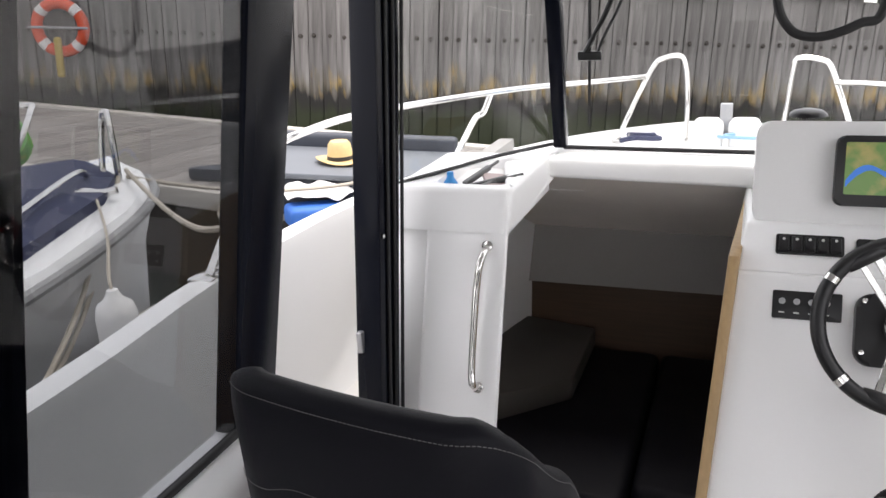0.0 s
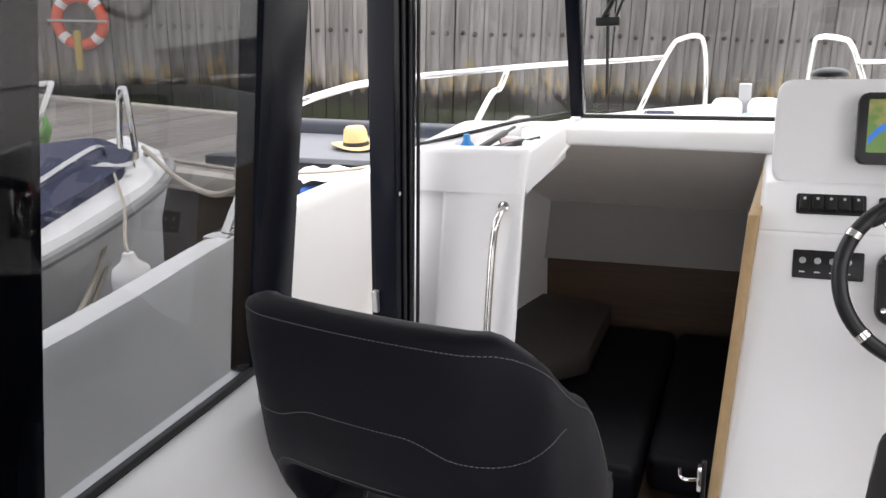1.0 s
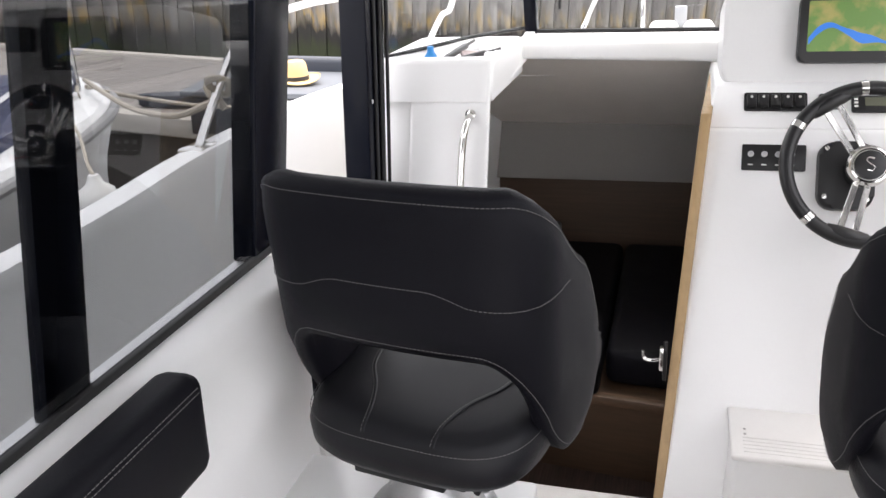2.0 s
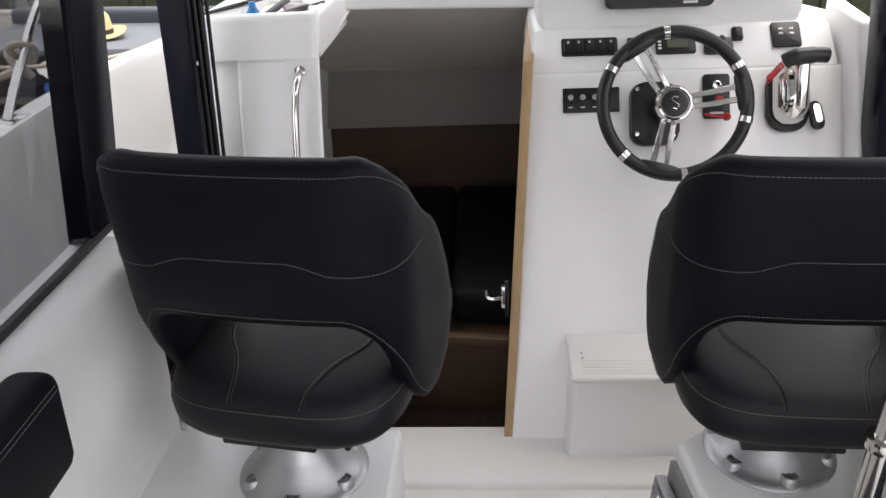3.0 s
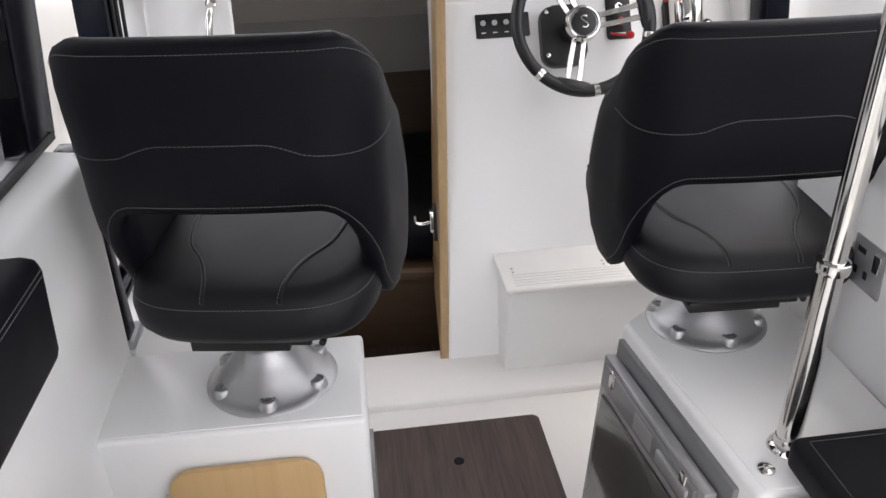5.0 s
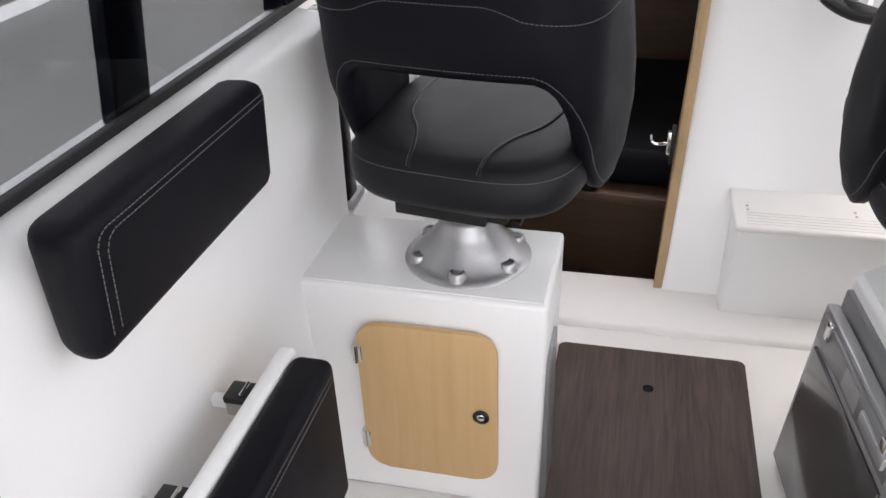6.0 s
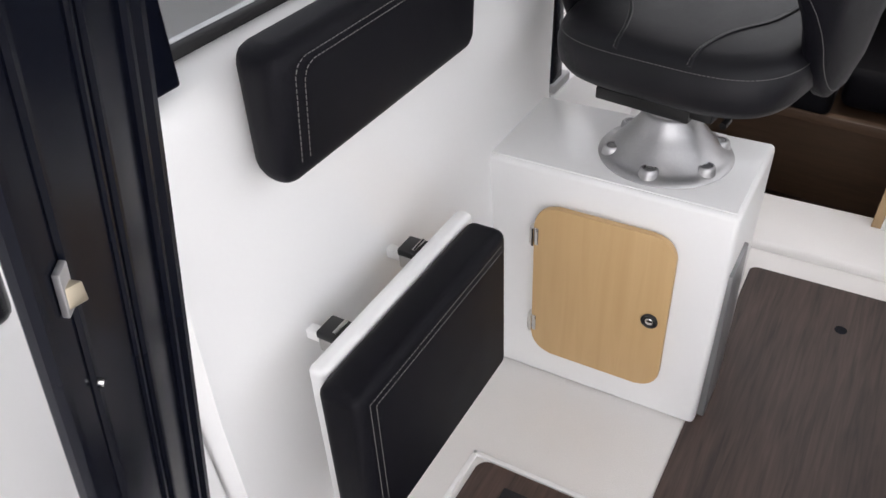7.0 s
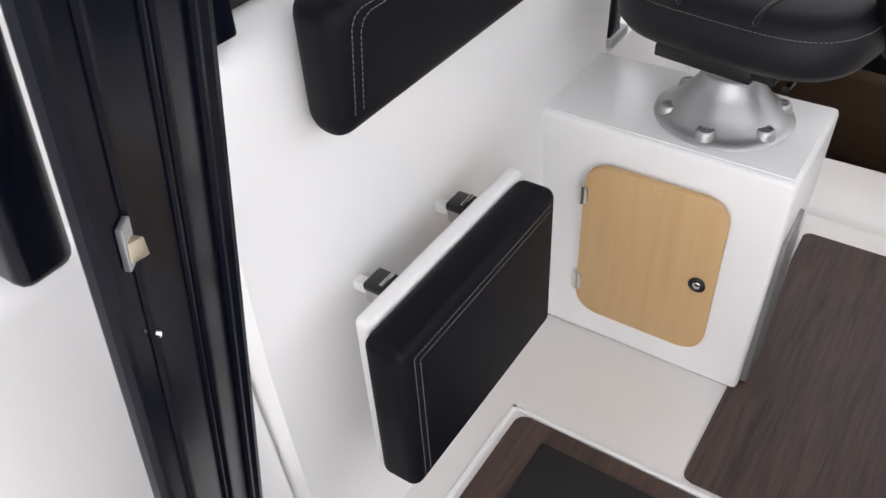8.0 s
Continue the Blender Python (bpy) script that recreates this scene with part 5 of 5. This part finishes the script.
part("backing", box(-11.2, 14.2, 9.56, 9.7, -1.0, 1.60), IRON, QUAY)
part("top_rail", box(-11.2, 14.2, 9.40, 9.80, 1.66, 1.74, 0.01), FENCE_WOOD, QUAY)

# pontoon with cross boards
BOARD = wood("grey_decking", (0.16, 0.145, 0.13), (0.33, 0.305, 0.285), "y", 3.0, 0.8, 12, 0.5)
PONT = OUT @ pose(-1.6, 5.25, 0, 0, 0, -23)
DOCK = thing("pontoon", "weathered grey timber pontoon with cross boards", "pontoon", kind="structure", at=PONT)
me_p = mesh_from(box(-0.066, 0.066, 0.0, 2.35, 0.27, 0.30, 0.004, 1), "board", BOARD)
for k in range(64):
    b_ = new("board", me_p)
    b_.parent = DOCK
    b_.matrix_basis = Matrix.Translation((-6.0 + 0.14 * k, 0.02, rng.uniform(-0.002, 0.002)))
PALE = wood("pale_kerb_timber", (0.34, 0.315, 0.28), (0.50, 0.47, 0.42), "x", 3.0, 0.8, 10)
part("kerb", box(-6.1, 2.95, -0.12, 0.012, 0.20, 0.325, 0.01), PALE, DOCK)
part("kerb", box(-6.1, 2.95, 2.36, 2.50, 0.20, 0.33, 0.01), PALE, DOCK)
FB = mesh_from(box(0.0, 0.78, -0.066, 0.066, 0.27, 0.30, 0.004, 1), "finger_board", wood("grey_finger_decking", (0.16, 0.145, 0.13), (0.33, 0.305, 0.285), "x", 3.0, 0.8, 12, 0.5))
FING = thing("finger_pontoon", "narrow finger pontoon of grey boards beside the hull", "pontoon", kind="structure", at=OUT @ pose(0, 0, 0, 0, 0, -18.4) @ pose(-2.12, 0, 0.0))
for k in range(16):
    b_ = new("board", FB)
    b_.parent = FING
    b_.matrix_basis = Matrix.Translation((0.02, 2.42 + 0.14 * k, rng.uniform(-0.002, 0.002)))
part("kerb", box(-0.09, 0.015, 2.30, 4.6, 0.16, 0.315, 0.01), PALE, FING)
part("kerb", box(0.02, 0.80, 2.26, 2.35, 0.16, 0.315, 0.01), PALE, FING)
part("float", box(0.0, 0.78, 2.36, 4.6, -0.5, 0.262, 0.02), IRON, FING)
part("float", box(-6.0, 2.9, 0.05, 2.3, -0.5, 0.262, 0.02), IRON, DOCK)

# lifebuoy on the wall
ORANGE = mat("orange_lifebuoy", (0.72, 0.10, 0.04), 0.5, vary=0.08)
LB = thing("lifebuoy", "orange lifebuoy with white bands on the quay wall", "lifebuoy", at=OUT @ pose(-4.44, 9.38, 1.17, 90))
part("ring", tube([(0.265 * math.cos(2 * math.pi * k / 48), 0.265 * math.sin(2 * math.pi * k / 48), 0) for k in range(48)], 0.062, 12, closed=True), ORANGE, LB)
for a in (45, 135, 225, 315):
    part("band", tube([(0.265 * math.cos(radians(a + d)), 0.265 * math.sin(radians(a + d)), 0) for d in (-9, -3, 3, 9)], 0.065, 12), WHITE_PLASTIC, LB, "white reflective band")
part("line_bag", box(-0.05, 0.03, -0.55, -0.10, 0.05, 0.12, 0.03, 3), mat("yellow_canvas", (0.42, 0.31, 0.07), 0.8), LB, "yellow throwing line bag")
part("bracket", tube([(-0.34, 0.0, 0.07), (0.34, 0.0, 0.07)], 0.014, 8), SILVER, LB)

# neighbouring boat
NB = thing("moored_boat", "small white motorboat with navy foredeck cover", "boat")
sh = []
for y, w, z in ((-2.5, 0.98, 0.72), (0.0, 1.02, 0.74), (1.0, 0.95, 0.76), (1.8, 0.84, 0.79), (2.4, 0.66, 0.81), (2.75, 0.46, 0.82), (2.95, 0.27, 0.825), (3.04, 0.10, 0.825)):
    cx = -2.86
    sh.append([(cx - w, y, z), (cx - w * 1.0 - 0.03, y, z - 0.05), (cx - w * 0.86, y, z - 0.28), (cx - w * 0.3, y, -0.6), (cx + w * 0.3, y, -0.6), (cx + w * 0.86, y, z - 0.28), (cx + w + 0.03, y, z - 0.05), (cx + w, y, z),
               (cx + w * 0.86, y, z + 0.012), (cx, y, z + 0.05), (cx - w * 0.86, y, z + 0.012)])
part("hull", loft(sh), GEL_DULL, NB, smooth=50)
rings = []
for y, w, z in ((0.2, 0.90, 0.80), (1.0, 0.86, 0.815), (1.8, 0.74, 0.845), (2.4, 0.54, 0.865), (2.7, 0.34, 0.87), (2.82, 0.16, 0.87)):
    rings.append([(-2.86 + w * s, y, z + 0.035 * (1 - s * s)) for s in (-1, -0.5, 0, 0.5, 1)] + [(-2.86 + w * s, y, z - 0.05) for s in (1, 0.5, 0, -0.5, -1)])
part("foredeck_cover", loft(rings), NAVY, NB, "navy canvas cover", 50)
part("rub_strake", tube(smooth_path([(-1.81, 0.0, 0.70), (-1.88, 1.0, 0.72), (-1.99, 1.8, 0.75), (-2.17, 2.4, 0.77), (-2.38, 2.77, 0.78), (-2.60, 2.99, 0.785)], 6), 0.022, 8), mat("grey_strake", (0.25, 0.25, 0.25), 0.6), NB)
part("bow_rail", tube(smooth_path([(-2.30, 1.35, 0.80), (-2.28, 1.75, 0.86), (-2.50, 2.45, 0.93), (-2.58, 2.60, 0.86), (-2.58, 2.62, 0.82)], 6), 0.013, 8), CHROME, NB)
part("pulpit", tube(smooth_path([(-2.52, 2.72, 0.80), (-2.53, 2.73, 1.10), (-2.55, 2.74, 1.14), (-2.58, 2.74, 1.10), (-2.60, 2.70, 0.81)], 6), 0.014, 8), CHROME, NB)
part("pulpit", tube(smooth_path([(-3.05, 2.55, 0.82), (-3.0, 2.75, 1.12), (-3.1, 2.8, 1.16), (-3.5, 2.6, 1.15)], 6), 0.014, 8), CHROME, NB)
part("cleat", tube(smooth_path([(-2.50, 2.35, 0.84), (-2.42, 2.40, 0.87), (-2.36, 2.43, 0.86), (-2.30, 2.46, 0.87)], 5), 0.016, 8), CHROME, NB)
FE = thing("fender", "white inflatable fender hanging beside the moored boat", "fender")
part("body", lathe([(0.001, -0.145), (0.03, -0.14), (0.056, -0.115), (0.060, -0.08), (0.060, 0.07), (0.052, 0.105), (0.025, 0.125), (0.016, 0.15), (0.001, 0.152)], 20, m=Matrix.Translation((-1.60, 1.62, 0.66))), WHITE_PLASTIC, FE, smooth=60)
part("lanyard", tube(smooth_path([(-1.60, 1.62, 0.81), (-1.68, 1.70, 0.82), (-1.95, 2.0, 0.84), (-2.38, 2.42, 0.86)], 6), 0.006, 6), ROPE, FE)
solid("fender", lathe([(0.001, -0.10), (0.05, -0.09), (0.058, -0.05), (0.058, 0.05), (0.02, 0.10), (0.001, 0.11)], 18, m=Matrix.Translation((-1.62, 1.50, 0.50)) @ pose(0, 0, 0, 20)), mat("rusty_orange_fender", (0.28, 0.08, 0.05), 0.6, vary=0.2, scale=30), "faded red fender beside the moored boat", "fender")
for pts in ([(-2.50, 2.75, 0.85), (-2.46, 3.05, 0.74), (-2.3, 3.5, 0.60), (-2.0, 3.9, 0.55), (-1.82, 4.2, 0.58)],
            [(-2.38, 2.42, 0.86), (-2.1, 2.0, 0.62), (-1.75, 1.3, 0.45), (-1.6, 0.9, 0.42)],
            [(-2.52, 2.72, 0.86), (-2.35, 2.4, 0.66), (-2.1, 1.9, 0.46), (-1.9, 1.4, 0.34)],
            [(-1.125, 1.60, 1.01), (-1.15, 1.60, 1.05), (-1.15, 1.58, 1.09), (-1.12, 1.62, 1.08), (-1.14, 1.64, 1.04), (-1.17, 1.60, 1.07), (-1.14, 1.58, 1.03), (-1.18, 1.62, 1.02), (-1.5, 1.9, 0.92), (-2.0, 2.35, 0.85), (-2.50, 2.75, 0.88)]):
    solid("mooring_rope", tube(smooth_path(pts, 8), 0.010, 7), ROPE, "weathered pale mooring rope", "rope", "mooring ropes")

# things on the pontoon
STRAW = mat("woven_straw", (0.62, 0.45, 0.22), 0.85, vary=0.12, scale=60, grain=0.12, grain_scale=260, bump=0.6, bump_scale=240)
HAT = thing("straw_hat", "straw hat with a dark band", "hat", at=OUT @ pose(-0.72, 5.0, 0.585, 0, -4, 20))
rings = []
for r, z in ((0.165, 0.012), (0.168, 0.018), (0.150, 0.006), (0.120, 0.000), (0.092, 0.004), (0.088, 0.020), (0.084, 0.060), (0.078, 0.105), (0.062, 0.125), (0.035, 0.118), (0.005, 0.110)):
    rings.append([(r * 0.92 * math.cos(2 * math.pi * k / 36), r * 1.06 * math.sin(2 * math.pi * k / 36), z + (0.014 * math.cos(4 * math.pi * k / 36) * (r - 0.09) / 0.08 if r > 0.09 else 0)) for k in range(36)])
part("crown", loft(rings), STRAW, HAT, smooth=60)
part("band", loft([[(r * 0.92 * math.cos(2 * math.pi * k / 36), r * 1.06 * math.sin(2 * math.pi * k / 36), z) for k in range(36)] for r, z in ((0.090, 0.006), (0.0905, 0.010), (0.0885, 0.034), (0.086, 0.036))]), RUBBER, HAT, "dark hat band")
DARK_BLUE = mat("dark_blue_vinyl", (0.025, 0.030, 0.042), 0.5, vary=0.2, scale=6, bump=0.2)
bx = thing("storage_box", "low dark blue storage chest on the pontoon", "chest", at=OUT @ pose(-0.68, 5.05, 0.30, 0, 0, -6))
part("body", box(-0.62, 0.62, -0.40, 0.42, 0.0, 0.24, 0.02, 2), DARK_BLUE, bx)
part("lid", box(-0.66, 0.66, -0.44, 0.46, 0.235, 0.272, 0.012, 2), mat("faded_blue_lid", (0.11, 0.12, 0.135), 0.55, vary=0.15, scale=5), bx, "faded grey-blue lid")
part("back_cushion", box(-0.66, 0.66, 0.46, 0.60, 0.20, 0.36, 0.03, 3), DARK_BLUE, bx)
solid("paddle_board", prism(smooth_path([(-0.75, 0.0, 0), (-0.3, -0.16, 0), (0.4, -0.18, 0), (0.75, 0, 0), (0.4, 0.18, 0), (-0.3, 0.16, 0)], 5, True), 0.08, Matrix(), 0.02, 2), DARK_BLUE, "dark board lying on the pontoon", "board", m=OUT @ pose(-1.52, 5.65, 0.31, 0, 0, 8) @ Matrix.Diagonal((0.5, 0.6, 1, 1)))
bm = bmesh.new()
bmesh.ops.create_grid(bm, x_segments=22, y_segments=18, size=0.5)
for v in bm.verts:
    n1 = noise.noise(Vector((v.co.x * 5, v.co.y * 5, 3)))
    v.co = Vector((v.co.x * 0.42, v.co.y * 0.30, 0.12 + 0.035 * n1 - 0.10 * max(abs(v.co.x), abs(v.co.y)) ** 4 * 8))
solid("towel", bm, mat("white_towel", (0.72, 0.71, 0.69), 0.9, vary=0.04, bump=0.5, bump_scale=300), "crumpled white towel on the bag", "towel", smooth=80, m=OUT @ pose(-0.80, 4.60, 0.40, 0, 0, 20))
solid("bag", box(-0.17, 0.17, -0.11, 0.11, 0, 0.13, 0.035, 3), mat("blue_bag", (0.03, 0.13, 0.46), 0.6, vary=0.15, scale=20, bump=0.3, bump_scale=30), "bright blue bag under a towel", "bag", m=OUT @ pose(-0.80, 4.47, 0.30, 0, 0, 24))
solid("hose_reel", tube([(0.16 * math.cos(k * 0.35), 0.16 * math.sin(k * 0.35), 0.002 * k) for k in range(110)], 0.014, 6), mat("green_hose", (0.10, 0.32, 0.06), 0.5, vary=0.3, scale=20, stains=(0.4, 0.38, 0.05), spots=0.55), "coiled green garden hose on the pontoon", "hose", m=OUT @ pose(-3.05, 5.35, 0.55, 60, 0, 20))
